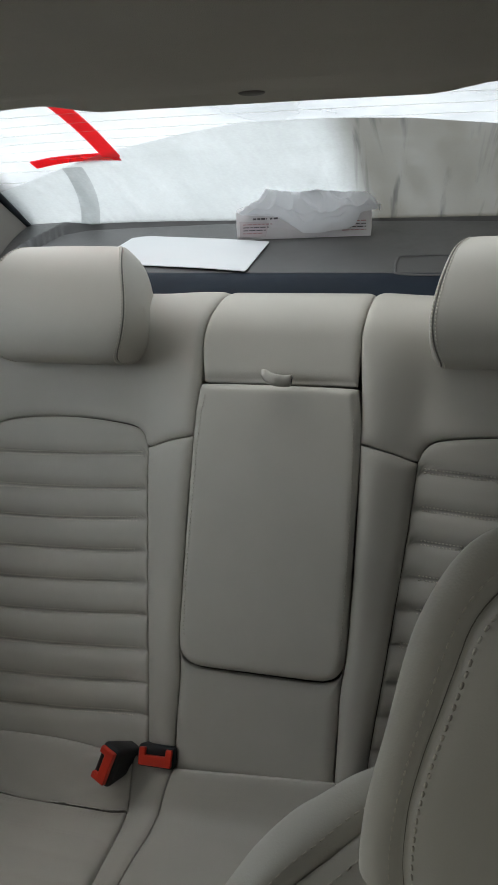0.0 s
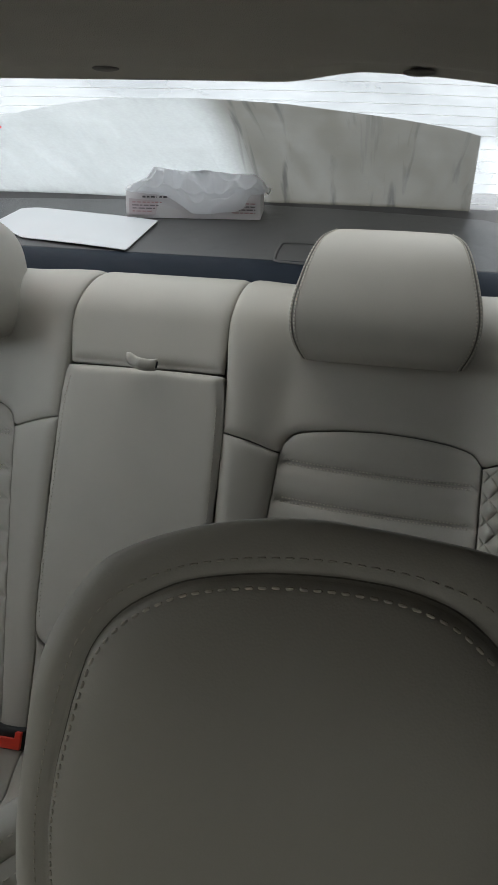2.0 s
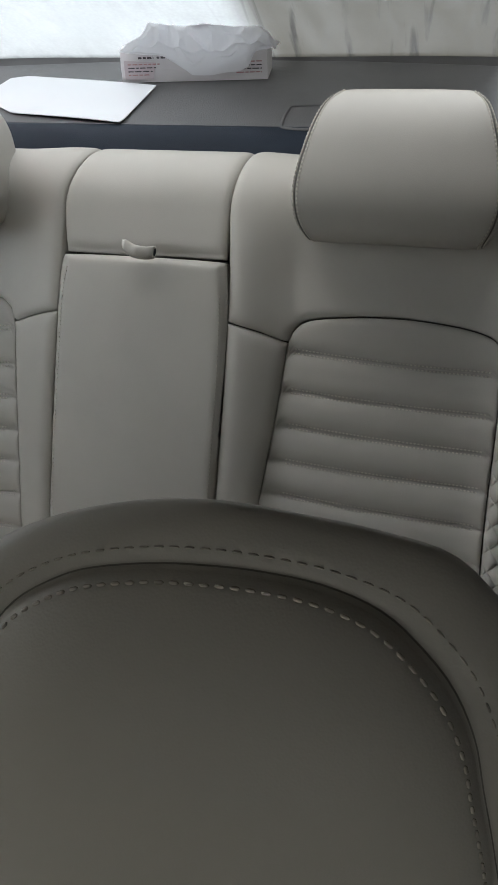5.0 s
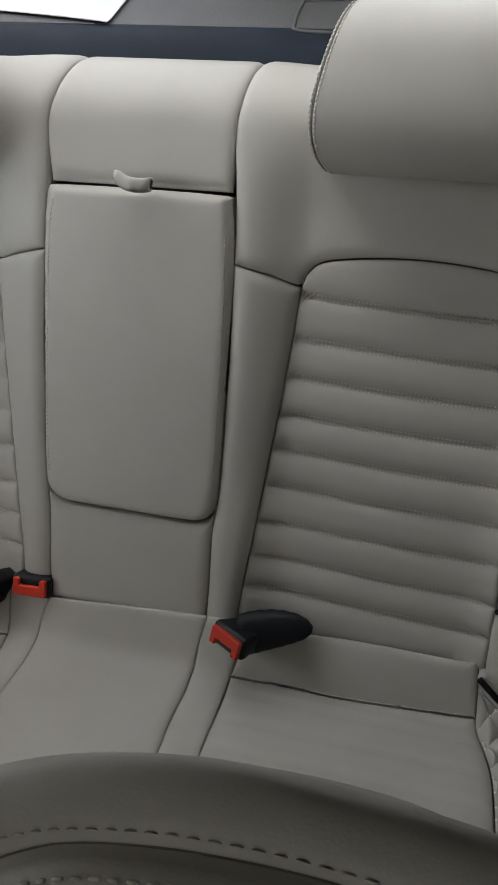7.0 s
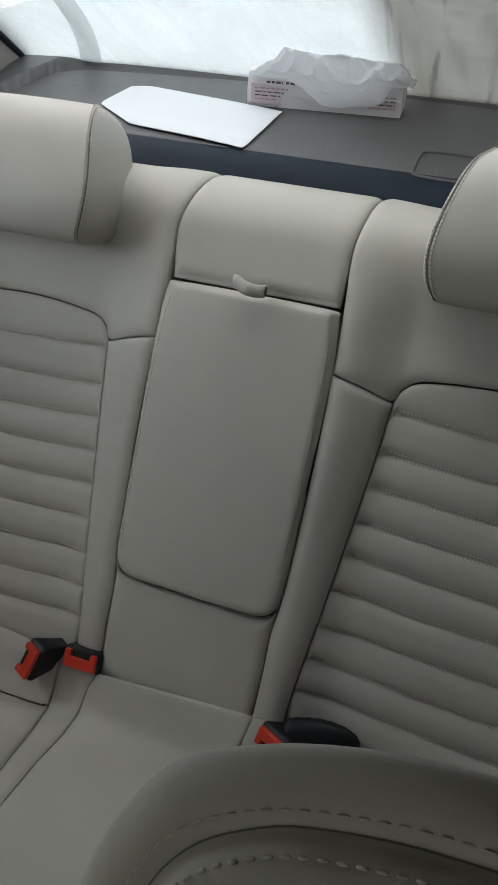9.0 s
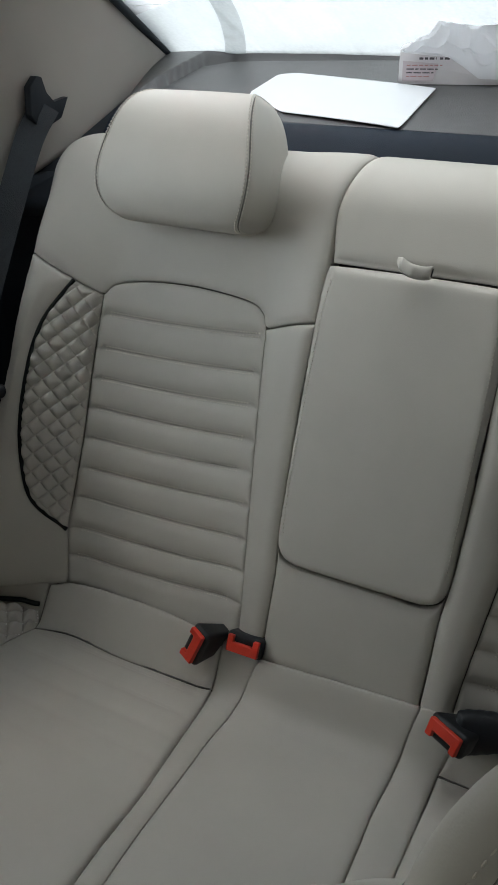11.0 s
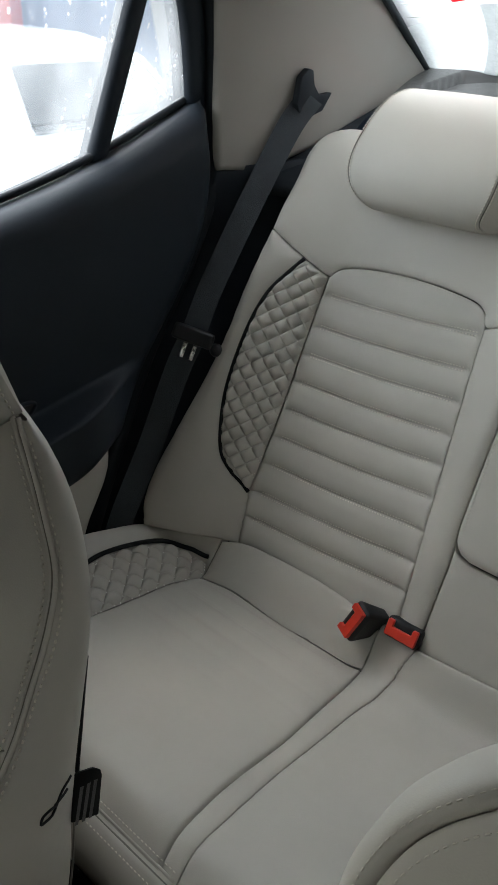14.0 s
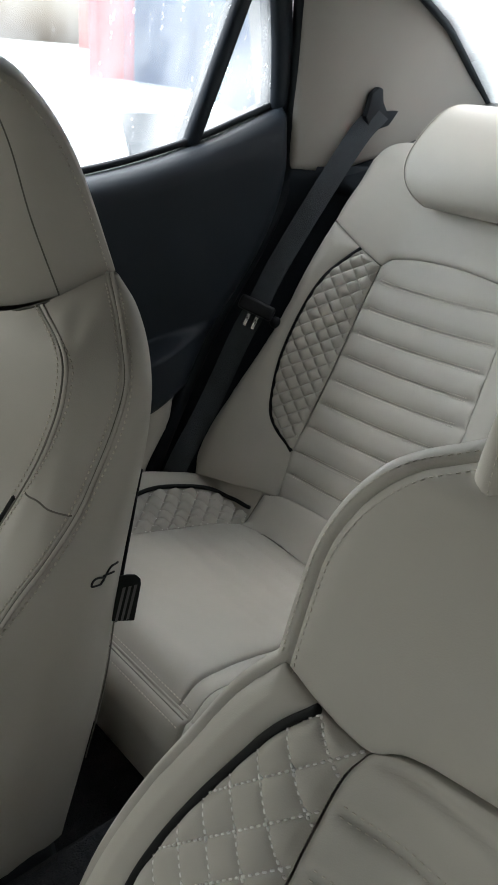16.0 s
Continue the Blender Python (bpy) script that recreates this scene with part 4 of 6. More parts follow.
Pad(cushion_surface, M([(-0.105, 0.378), (0.105, 0.378)], 1), M([(-0.110, 0.843), (0.117, 0.853)], 1), M([(-a, y) for a, y in LINE2_L], 1), M(LINE2_R, 1), 0.008, 0.020, None, 36, 44, 0.03).build("middle_cushion", LEATHER, seat)
for s in (-1, 1):
    LINE1, LINE2 = (LINE1_L, LINE2_L) if s < 0 else (LINE1_R, LINE2_R)
    seam = [LINE1[5]] + BAND[s]
    end = BAND_END[s]
    arc = Q_ARC[:-1] + [end[1]] if s > 0 else Q_ARC
    Pad(cushion_surface, M([LINE2[0], LINE1[0]], s), M([LINE2[-1], LINE1[-1]], s), M(LINE2, s), M(LINE1, s), 0.006, 0.012, None, 14, 44, 0.03).build("cushion_strip", LEATHER, seat)
    mp = Pad(cushion_surface, M([LINE1[0], (0.3, 0.378), (0.488, 0.378)], s), M(seam, s), M(LINE1[:6], s), M([(0.488, 0.378), (0.489, 0.5), (0.493, 0.65), (0.496, 0.735) if s < 0 else (0.490, 0.745), end[0]], s), 0.011, 0.028, soft_rows, 50, 90, 0.03, 0.3)
    main = mp.build("seat_cushion", LEATHER, seat, "smooth seat cushion with faint pleats")
    rows = []
    for y in (0.785, 0.742):
        a = np.linspace(0.20, 0.46, 80)
        for off in (-0.003, 0.003):
            rows.append(mp.point(np.stack([CX + s * a, np.full(80, y) + off], 1), 0.0002))
    solid("stitching", *stitches(rows, 0.0058, 0.003, 0.0005), LEATHER, main)
    Pad(cushion_surface, M(seam, s), M([LINE1[-1], (0.3, 0.866), (0.43, 0.861 if s < 0 else 0.866), end[-1]], s), M(LINE1[5:], s), M(end, s), 0.016, 0.03, lambda u, y: 0.0035 * np.exp(-((np.abs(u - CX) - 0.20) / 0.05) ** 2) * np.sin((y - 0.80) * 260 + (np.abs(u - CX) - 0.17) * 60) + 0.0012 * np.sin(u * 46 + y * 120), 70, 36, 0.03).build("rear_band", LEATHER, seat)
    # Dark tubes laid in the band's seams paint in their crease shade.
    for way, r in ((seam, 0.0013), (end, 0.0010)):
        q = curve(M(way, s), 80)
        solid("seam_line", *tube(cushion_surface(q[:, 0], q[:, 1], np.full(80, 0.0016)), r, 6), SEAM, seat)
    qi = [(0.490, 0.46), (0.490, 0.55), (0.493, 0.65), (0.496, 0.735) if s < 0 else (0.490, 0.745), end[0]]
    qc = Pad(cushion_surface, M([(0.490, 0.46), (0.494, 0.464)], s), M([(0.484, 0.791), (0.490, 0.806), (0.497, 0.820)] if s < 0 else end[:2], s), M(qi, s), M(arc, s), 0.008, 0.014, quilt_height(0.023, 0.0125), 110, 280, 0.02, 0.1)
    qo = qc.build("quilted_panel", LEATHER, seat, "diamond-quilted crescent on the cushion")
    outline = np.vstack([curve(M(qi, s), 60), curve(M(arc, s), 80)[::-1]])
    solid("stitching", *stitches(quilt_rows(qc, outline, 0.023), 0.0046, 0.0032, 0.0012), THREAD_WHITE, qo)
    pp = curve(M(arc, s), 100)
    solid("piping", *tube(cushion_surface(pp[:, 0], pp[:, 1], np.full(100, 0.0100) + 0.005 * np.linspace(0, 1, 100) ** 3), 0.0040, 8), PIPING, seat, "black piping")
    ol = [(0.488, 0.378), (0.489, 0.42)] + arc + ([(0.491, 0.84), (0.489, 0.87)] if s < 0 else [(0.466, 0.858), (0.464, 0.872)])
    Pad(cushion_surface, M([ol[0], (0.55, 0.378), (0.60, 0.39)], s), M([ol[-1], (0.53, 0.88), (0.575, 0.87)], s), M(ol, s), M([(0.60, 0.39), (0.622, 0.55), (0.627, 0.66), (0.622, 0.72), (0.612, 0.78), (0.575, 0.87)], s), 0.010, 0.03, None, 26, 60, 0.06).build("cushion_edge", LEATHER, seat)


def fascia_surface(x, t, h):
    """The cushion's front, t from the top seam downwards."""
    a = np.abs(np.asarray(x, float) - CX)
    y = 0.378 - 0.014 * np.sin(np.clip(t / 0.05, 0, 1) * np.pi / 2) + 0.22 * np.clip(t - 0.04, 0, 1)
    z = 0.483 + 0.05 * smoothstep(0.49, 0.62, a) - t
    return np.stack([x, y - h, z], 1)


for s, b0, b1 in ((-1, 0.107, 0.60), (1, 0.107, 0.60), (0, -0.105, 0.105)):
    sg = s if s else 1
    Pad(fascia_surface, M([(b0, 0.0), (b1, 0.0)], sg), M([(b0, 0.20), (b1, 0.20)], sg), M([(b0, 0.0), (b0, 0.20)], sg), M([(b1, 0.0), (b1, 0.20)], sg), 0.012, 0.03, None, 50, 24, 0.05).build("front_fascia", LEATHER, seat)
    if s:
        a = np.linspace(b0 + 0.004, b1 - 0.02, 200)
        lo, hi = fascia_surface(CX + s * a, np.full(200, 0.006), np.full(200, 0.004)), cushion_surface(CX + s * a, np.full(200, 0.3815), np.full(200, 0.004))
        solid("welt", *tube(lo, 0.0017, 8), LEATHER, seat, "sewn welt along the cushion's front edge")
        solid("welt", *tube(hi, 0.0017, 8), LEATHER, seat, "sewn welt along the cushion's front edge")
        solid("seam_line", *tube((lo + hi) / 2 + np.array([0, -0.0012, 0.0012]), 0.0012, 6), SEAM, seat)
        rows = [fascia_surface(CX + s * a, np.full(200, 0.0085), np.full(200, 0.0080)), cushion_surface(CX + s * a, np.full(200, 0.3852), np.full(200, 0.0076))]
        solid("stitching", *stitches(rows, 0.0060, 0.0040, 0.0010), THREAD_LIGHT, seat)

# ---------------------------------------------------------------- the front seats
TOP_SEAM = [(0.108, 0.192), (0.123, 0.183), (0.138, 0.171), (0.153, 0.159), (0.169, 0.140), (0.181, 0.117), (0.187, 0.088), (0.184, 0.055), (0.177, 0.010)]
HEAD_LOW = [(0.108, 0.192), (0.095, 0.190), (0.075, 0.182), (0.05, 0.175), (0.025, 0.170), (0.0, 0.168)]
JOIN = [(0.177, 0.010), (0.143, 0.002), (0.106, -0.004), (0.088, 0.007), (0.054, 0.014), (0.0, 0.020)]
F_PIPE = [(0.143, 0.002), (0.163, -0.026), (0.179, -0.062), (0.197, -0.108), (0.209, -0.149), (0.216, -0.193), (0.214, -0.25), (0.196, -0.31), (0.150, -0.37), (0.112, -0.395)]
F_OUT = [(0.180, 0.012), (0.204, -0.028), (0.220, -0.075), (0.238, -0.129), (0.250, -0.182), (0.254, -0.233), (0.248, -0.30), (0.236, -0.42)]
F_PAN = [(0.106, -0.004), (0.115, -0.033), (0.117, -0.104), (0.117, -0.25), (0.112, -0.395), (0.108, -0.42)]


def front_surface(cx, h0):
    def S(u, w, h):
        u = np.asarray(u, float)
        a = np.abs(u)
        H = -0.030 * (1 - smoothstep(0.06, 0.15, a)) * smoothstep(0.06, -0.06, w) + h0 + h
        return np.stack([cx + u, 0.238 + w * WD[1] + H * NF[1], 0.823 + w * WD[2] + H * NF[2]], 1)
    return S


def sweep(S, path, profile, n=60, mirror=1, tip=1.0):
    """A rim: a profile of (outwards, height) carried along a line on the seat's front."""
    c = curve(path, n)
    t = np.gradient(c, axis=0)
    t /= np.linalg.norm(t, axis=1)[:, None]
    out = np.stack([-t[:, 1], t[:, 0]], 1)
    out *= np.sign((out * (c - np.array([0, -0.1]))).sum(1).mean())
    v = []
    for o, h in profile:
        q = c + out * o
        k = tip + (1 - tip) * smoothstep(0.0, 0.45, np.linspace(0, 1, n)) if h < 0 else 1.0
        v.append(S(mirror * q[:, 0], q[:, 1], h * k * np.ones(n)))
    return np.vstack(v), grid_faces(len(profile), n)


def front_seat(cx, h0, inner, label):
    S = front_surface(cx, h0)

    def S2(u, w, h):
        """The same front, its shoulder tips bent back."""
        a = np.abs(np.asarray(u, float))
        return S(u, w, h - 0.032 * smoothstep(0.15, 0.205, w) * smoothstep(0.06, 0.11, a))
    ob = thing("front_seat", label, "car seat", (cx, 0.0, 0.30), group="front seats")
    m = lambda pts, s: [(s * a, w) for a, w in pts]
    both = lambda pts: m(pts, -1) + m(pts[::-1], 1)[1:]
    # upper smooth panel
    up = Pad(S2, m(JOIN, -1) + m(JOIN[::-1], 1)[1:], m(HEAD_LOW, -1) + m(HEAD_LOW[::-1], 1)[1:], m(TOP_SEAM[::-1], -1), m(TOP_SEAM[::-1], 1), 0.006, 0.024, None, 60, 44, 0.03)
    upper = up.build("upper_panel", LEATHER, ob, "smooth upper backrest panel")
    pl = Pad(S, m([F_PAN[-1], (0, -0.42), ], -1) + m([F_PAN[-1]], 1), m([(0.106, -0.004), (0.088, 0.006), (0.054, 0.012), (0.0, 0.018)], -1) + m([(0.106, -0.004), (0.088, 0.006), (0.054, 0.012)][::-1], 1), m(F_PAN[::-1], -1), m(F_PAN[::-1], 1), 0.010, 0.02,
             lambda u, w: -0.006 * np.exp(-(((w + 0.045) / 0.045 - np.round((w + 0.045) / 0.045)) * 0.045 / 0.005) ** 2), 40, 150, 0.02, 0.15)
    pleated = pl.build("pleated_panel", LEATHER, ob, "pleated backrest panel")
    rows = []
    for k in range(0, 8):
        w = -0.045 - 0.045 * k
        u = np.linspace(-0.108, 0.108, 80)
        for off in (-0.0035, 0.0035):
            rows.append(pl.point(np.stack([u, np.full(80, w) + off - 0.12 * np.abs(u) * 0], 1), 0.0004))
    solid("stitching", *stitches(rows, 0.0056, 0.0034, 0.0006), THREAD_LIGHT, pleated)
    for s in (-1, 1):
        qi = [(0.112, -0.395), (0.117, -0.25), (0.117, -0.104), (0.115, -0.033), (0.106, -0.004)]
        q = Pad(S, m([(0.112, -0.395), (0.118, -0.393)], s), m([(0.106, -0.004), (0.125, -0.001), (0.143, 0.002)], s), m(qi, s), m(F_PIPE[::-1], s), 0.008, 0.014, quilt_height(0.026, 0.0055, 42), 100, 280, 0.02, 0.1)
        quilted = q.build("quilted_panel", LEATHER, ob, "diamond-quilted bolster panel")
        outline = np.vstack([curve(m(qi, s), 60), curve(m(F_PIPE, s), 80)])
        solid("stitching", *stitches(quilt_rows(q, outline, 0.026, 42, 0.0012), 0.0050, 0.0036, 0.0012), THREAD_WHITE, quilted)
        c = curve(m(F_PIPE, s), 100)
        solid("piping", *tube(S(c[:, 0], c[:, 1], np.full(100, 0.0048)), 0.0035, 8), PIPING, ob, "black piping")
        bo = Pad(S, m([(0.112, -0.395), (0.17, -0.42), F_OUT[-1]], s), m([F_PIPE[0], (0.160, 0.006), F_OUT[0]], s), m(F_PIPE[::-1], s), m(F_OUT[::-1], s), 0.014, 0.035, None, 26, 70, 0.02)
        bo.build("side_bolster", LEATHER, ob)
        side_profile = [(-0.001, -0.003), (0.0015, 0.0008), (0.005, 0.0026), (0.011, 0.0014), (0.017, -0.008), (0.0195, -0.028), (0.018, -0.055), (0.011, -0.085), (0.0, -0.108), (-0.02, -0.120), (-0.06, -0.125)]
        solid("shoulder_side", *sweep(S2, TOP_SEAM, side_profile, 60, s, 0.25), LEATHER, ob, "rounded shoulder side panel")
        solid("side_panel", *sweep(S, F_OUT, [(-0.004, -0.004), (0.004, 0.004), (0.012, -0.006), (0.016, -0.03), (0.012, -0.07), (-0.004, -0.105), (-0.03, -0.122), (-0.08, -0.125)], 60, s), LEATHER, ob, "smooth side panel")
        c = curve(TOP_SEAM, 120)
        rows = [up.point(np.stack([s * (c[:, 0] - 0.006 * (c[:, 0] > 0)), c[:, 1] - 0.004], 1), 0.0006)]
        v, f = sweep(S2, TOP_SEAM, [(0.0075, 0.0026), (0.0085, 0.0026)], 120, s)
        rows.append(v[:120])
        solid("stitching", *stitches(rows, 0.0052, 0.0036, 0.0005), THREAD_LIGHT, upper)
    # headrest, one with the backrest
    HO = [(0.0, 0.110), (0.060, 0.114), (0.094, 0.135), (0.104, 0.175), (0.104, 0.215), (0.098, 0.245), (0.091, 0.272), (0.0865, 0.289), (0.079, 0.3035), (0.069, 0.3145), (0.055, 0.3250), (0.037, 0.3305), (0.0175, 0.332), (0.0, 0.3315), (-0.020, 0.3295),
          (-0.0425, 0.3245), (-0.056, 0.3185), (-0.070, 0.3085), (-0.080, 0.2945), (-0.0855, 0.277), (-0.0905, 0.2585), (-0.097, 0.234), (-0.102, 0.205), (-0.102, 0.170), (-0.090, 0.135), (-0.060, 0.114)]
    o = curve(HO, 150, True)[:-1]
    om = o.mean(0)
    EDGE = [(0.0, 0.352), (0.026, 0.351), (0.051, 0.349), (0.073, 0.345), (0.087, 0.335), (0.097, 0.324), (0.108, 0.300), (0.117, 0.272), (0.123, 0.240), (0.127, 0.205), (0.126, 0.160), (0.112, 0.110), (0.06, 0.085),
            (0.0, 0.082), (-0.06, 0.085), (-0.108, 0.110), (-0.122, 0.160), (-0.1215, 0.200), (-0.1125, 0.245), (-0.105, 0.282), (-0.097, 0.304), (-0.086, 0.322), (-0.074, 0.332), (-0.052, 0.342), (-0.026, 0.349)]
    ed = curve(EDGE, 400, True) - om
    ea = np.arctan2(ed[:, 1], ed[:, 0])
    oa = np.arctan2(o[:, 1] - om[1], o[:, 0] - om[0])
    order = np.argsort(ea)
    er = np.interp(oa, ea[order], np.linalg.norm(ed, axis=1)[order], period=2 * np.pi)
    outer = om + np.stack([np.cos(oa), np.sin(oa)], 1) * er[:, None]

    def place(p, h):
        w = p[:, 1]
        return S(p[:, 0], w, np.where(h < 0, h * (1 - 0.25 * smoothstep(0.20, 0.34, w)), h) + 0.05 * smoothstep(0.14, 0.30, w))

    def ring_at(k):
        """The outline carried inwards (k up to 1) or out over the rim to its edge (k = 2)."""
        return om + (o - om) * k if k <= 1 else o + (outer - o) * (k - 1)
    rings = [(0.25, 0.017), (0.5, 0.015), (0.75, 0.011), (0.88, 0.0072), (0.94, 0.0045), (0.97, 0.0025), (0.988, -0.0005), (1.0, -0.0045), (1.10, -0.0030), (1.25, -0.0016), (1.5, -0.0022), (1.75, -0.0048), (1.9, -0.0075), (1.97, -0.0100), (2.0, -0.0130), (1.94, -0.0175), (1.70, -0.025), (1.35, -0.036), (1.05, -0.048), (0.9, -0.058), (0.6, -0.068), (0.3, -0.072)]
    hv = [place(om[None], np.array([0.018]))[0]]
    for k, h in rings:
        hv += list(place(ring_at(k), np.full(len(o), h)))
    hv.append(place(om[None], np.array([-0.073]))[0])
    no, nr = len(o), len(rings)
    hf_ = [(0, 1 + i, 1 + (i + 1) % no) for i in range(no)] + [(1 + nr * no, 1 + (nr - 1) * no + (i + 1) % no, 1 + (nr - 1) * no + i) for i in range(no)]
    hf_ += [(1 + k * no + i, 1 + (k + 1) * no + i, 1 + (k + 1) * no + (i + 1) % no, 1 + k * no + (i + 1) % no) for k in range(nr - 1) for i in range(no)]
    head = solid("headrest", hv, hf_, LEATHER, ob, "integrated headrest with a wide stitched rim")
    turn = -int(np.argmin(o[:, 1]))
    high = np.roll(o[:, 1], turn) > 0.165
    row = lambda k, h: place(np.roll(ring_at(k), turn, axis=0)[high], np.full(int(high.sum()), h))
    solid("stitching", *stitches([row(0.962, 0.0034)], 0.0050, 0.0036, 0.0007), THREAD, head)
    solid("stitching", *stitches([row(1.30, -0.0013)], 0.0052, 0.0036, 0.0004), THREAD, head)
    solid("seam_line", *tube(row(1.0, -0.0052), 0.0010, 6), SEAM, head)
    no_ = curve([(0.0, 0.08), (0.09, 0.085), (0.122, 0.11), (0.118, 0.145), (0.093, 0.18), (0.0, 0.20), (-0.093, 0.18), (-0.118, 0.145), (-0.122, 0.11), (-0.09, 0.085)], 80, True)[:-1]
    pillow("headrest_base", no_, lambda p, h: S(p[:, 0], p[:, 1], h), [(0, -0.02), (0.5, -0.021), (0.85, -0.026), (1.0, -0.04), (1.0, -0.065), (0.85, -0.085), (0.5, -0.09), (0, -0.09)], LEATHER, ob, "padded base of the headrest")
    # back panel, base cushion
    ring = [F_OUT[-1]] + F_OUT[::-1] + TOP_SEAM[::-1]
    bk = curve([(0.20, -0.42), (0.21, -0.2), (0.175, 0.0), (0.165, 0.09), (0.12, 0.16)], 30)
    v = []
    for a, w in bk:
        for k in np.linspace(-1, 1, 13):
            v.append(S(np.array([a * k]), np.array([w]), np.array([-0.118 - 0.012 * (1 - k * k)]))[0])
    solid("back_panel", v, grid_faces(30, 13), LEATHER, ob, "leatherette back panel")
    bm = box_mesh(cx - 0.25, cx + 0.25, -0.50, 0.08, 0.38, 0.50, 0.05, 4)
    part("seat_cushion", bm, LEATHER, ob, "plain seat cushion")
    bm = box_mesh(cx - 0.20, cx + 0.20, -0.42, 0.10, 0.282, 0.40, 0.02, 2)
    part("seat_base", bm, BLACK, ob, "black seat base")
    hinge = bmesh.new()
    bmesh.ops.create_cone(hinge, cap_ends=True, segments=28, radius1=0.07, radius2=0.055, depth=0.03)
    bmesh.ops.rotate(hinge, verts=hinge.verts, matrix=Matrix.Rotation(radians(90 * -inner), 3, "Y"))
    bmesh.ops.translate(hinge, verts=hinge.verts, vec=(cx + inner * 0.262, 0.06, 0.44))
    part("hinge_cover", hinge, BLACK, ob, "black hinge cover")
    return ob


front_seat(0.328, 0.0, -1, "beige-grey leatherette front seat with black piping")


def drape(ob, points, way, lift=0.001):
    """Where rays from the points, that way, meet a mesh, lifted off it."""
    me = ob.data
    tree = BVHTree.FromPolygons([v.co[:] for v in me.vertices], [p.vertices[:] for p in me.polygons])
    out = []
    for p in points:
        hit, nrm, _, _ = tree.ray_cast(Vector(p), Vector(way))
        if hit is None:
            hit, nrm, _, _ = tree.find_nearest(Vector(p))
        n = nrm if nrm.dot(Vector(way)) < 0 else -nrm
        out.append(np.array(hit + n * lift))
    return np.array(out)


def passenger_seat():
    """The upright front seat, of which the inner side and the front show."""
    xc = -0.335
    ob = thing("front_seat", "beige-grey leatherette front seat with embroidered mark and black tag", "car seat", (xc, 0.0, 0.30), group="front seats")
    mir = lambda pts: [(2 * xc - x, y, z) for x, y, z in pts]
    K = [(-0.14, 0.0, 0.46), (-0.13, 0.09, 0.60), (-0.112, 0.166, 0.729), (-0.117, 0.211, 0.769), (-0.126, 0.248, 0.801), (-0.133, 0.273, 0.834), (-0.133, 0.293, 0.877), (-0.141, 0.309, 0.911), (-0.163, 0.320, 0.943), (-0.195, 0.334, 0.968), (-0.226, 0.347, 0.985)]
    J = [(-0.225, -0.01, 0.46), (-0.21, 0.08, 0.60), (-0.19, 0.16, 0.715), (-0.176, 0.225, 0.812), (-0.161, 0.246, 0.868), (-0.162, 0.260, 0.908), (-0.182, 0.271, 0.936), (-0.250, 0.288, 0.955)]
    E = [(-0.155, 0.235, 0.36), (-0.147, 0.283, 0.55), (-0.147, 0.302, 0.67), (-0.147, 0.322, 0.78), (-0.150, 0.338, 0.86), (-0.170, 0.352, 0.92), (-0.200, 0.358, 0.96), (-0.230, 0.354, 0.985)]
    yoke = [(-0.226, 0.347, 0.985), (-0.240, 0.318, 0.966), (-0.250, 0.288, 0.955)]

    GRIDS = {}

    def puffed(name, bottom, top, left, right, push, label="", nu=30, nv=60, mat=LEATHER, folds=0.0):
        g = coons(bottom, top, left, right, nu, nv, 0.3)
        t = np.sin(np.pi * crowd(nu, 0.3))[None, :] ** 0.7 * np.sin(np.pi * np.linspace(0.04, 0.96, nv))[:, None] ** 0.3
        g = g + t[..., None] * np.asarray(push, float)
        U, V = np.meshgrid(crowd(nu, 0.3), np.linspace(0, 1, nv))
        crease = folds * (np.exp(-((V - 0.90) / 0.07) ** 2) * np.sin(U * 9 + V * 55) + 0.6 * np.exp(-((V - 0.62) / 0.08) ** 2) * np.sin(V * 38 - U * 12) + 0.5 * np.sin(U * 7 + V * 17) * np.exp(-((V - 0.3) / 0.2) ** 2)) * np.sin(np.pi * U) ** 1.6
        g = g + crease[..., None] * np.array([0.4, -0.8, 0.3])
        GRIDS[label] = g
        return solid(name, g.reshape(-1, 3), grid_faces(nv, nu), mat, ob, label)
    for s in (1, -1):
        P = (lambda q: q) if s > 0 else mir
        sh = puffed("shoulder_panel", P([K[0], J[0]]), P(yoke), P(K), P(J), (0.002 * s, -0.012, 0.006), "sewn shoulder panel", 40, 90, LEATHER, 0.0018)
        sd = puffed("side_panel", P([K[0], (-0.135, 0.12, 0.40), E[0]]), P([K[-1], E[-1]]), P(K), P(E), (0.020 * s, 0.0, 0.0), "smooth side panel")
        k = curve(P(K), 200)
        j = curve(P(J), 200)
        for w_ in ((-0.0018 * s, -0.0018, 0.0), (0.0024 * s, 0.0002, 0.0)):
            solid("welt", *tube(k + np.array(w_), 0.0022, 8), LEATHER, sh, "raised sewn edge")
            solid("welt", *tube(j + np.array((w_[0], -0.0012, 0.0)), 0.0022, 8), LEATHER, sh, "raised sewn edge")
        def inset(g, far):
            """A row on a panel, some way in from its first edge."""
            d = np.cumsum(np.linalg.norm(np.diff(g, axis=1), axis=2), axis=1)
            c = [int(np.argmin(np.abs(q - far))) + 1 for q in d]
            return np.array([g[i, j] for i, j in enumerate(c)])
        rows = [curve(inset(GRIDS["sewn shoulder panel"], 0.0062)[::3] + np.array([0.0004 * s, -0.0012, 0]), 200), curve(inset(GRIDS["smooth side panel"], 0.0070)[::3] + np.array([0.0014 * s, -0.0006, 0]), 200)]
        solid("stitching", *stitches(rows, 0.0058, 0.0036, 0.0010), THREAD_LIGHT, sh)
        solid("seam_line", *tube(k + np.array([0.0004 * s, -0.0014, 0]), 0.0009, 6), SEAM, sh)
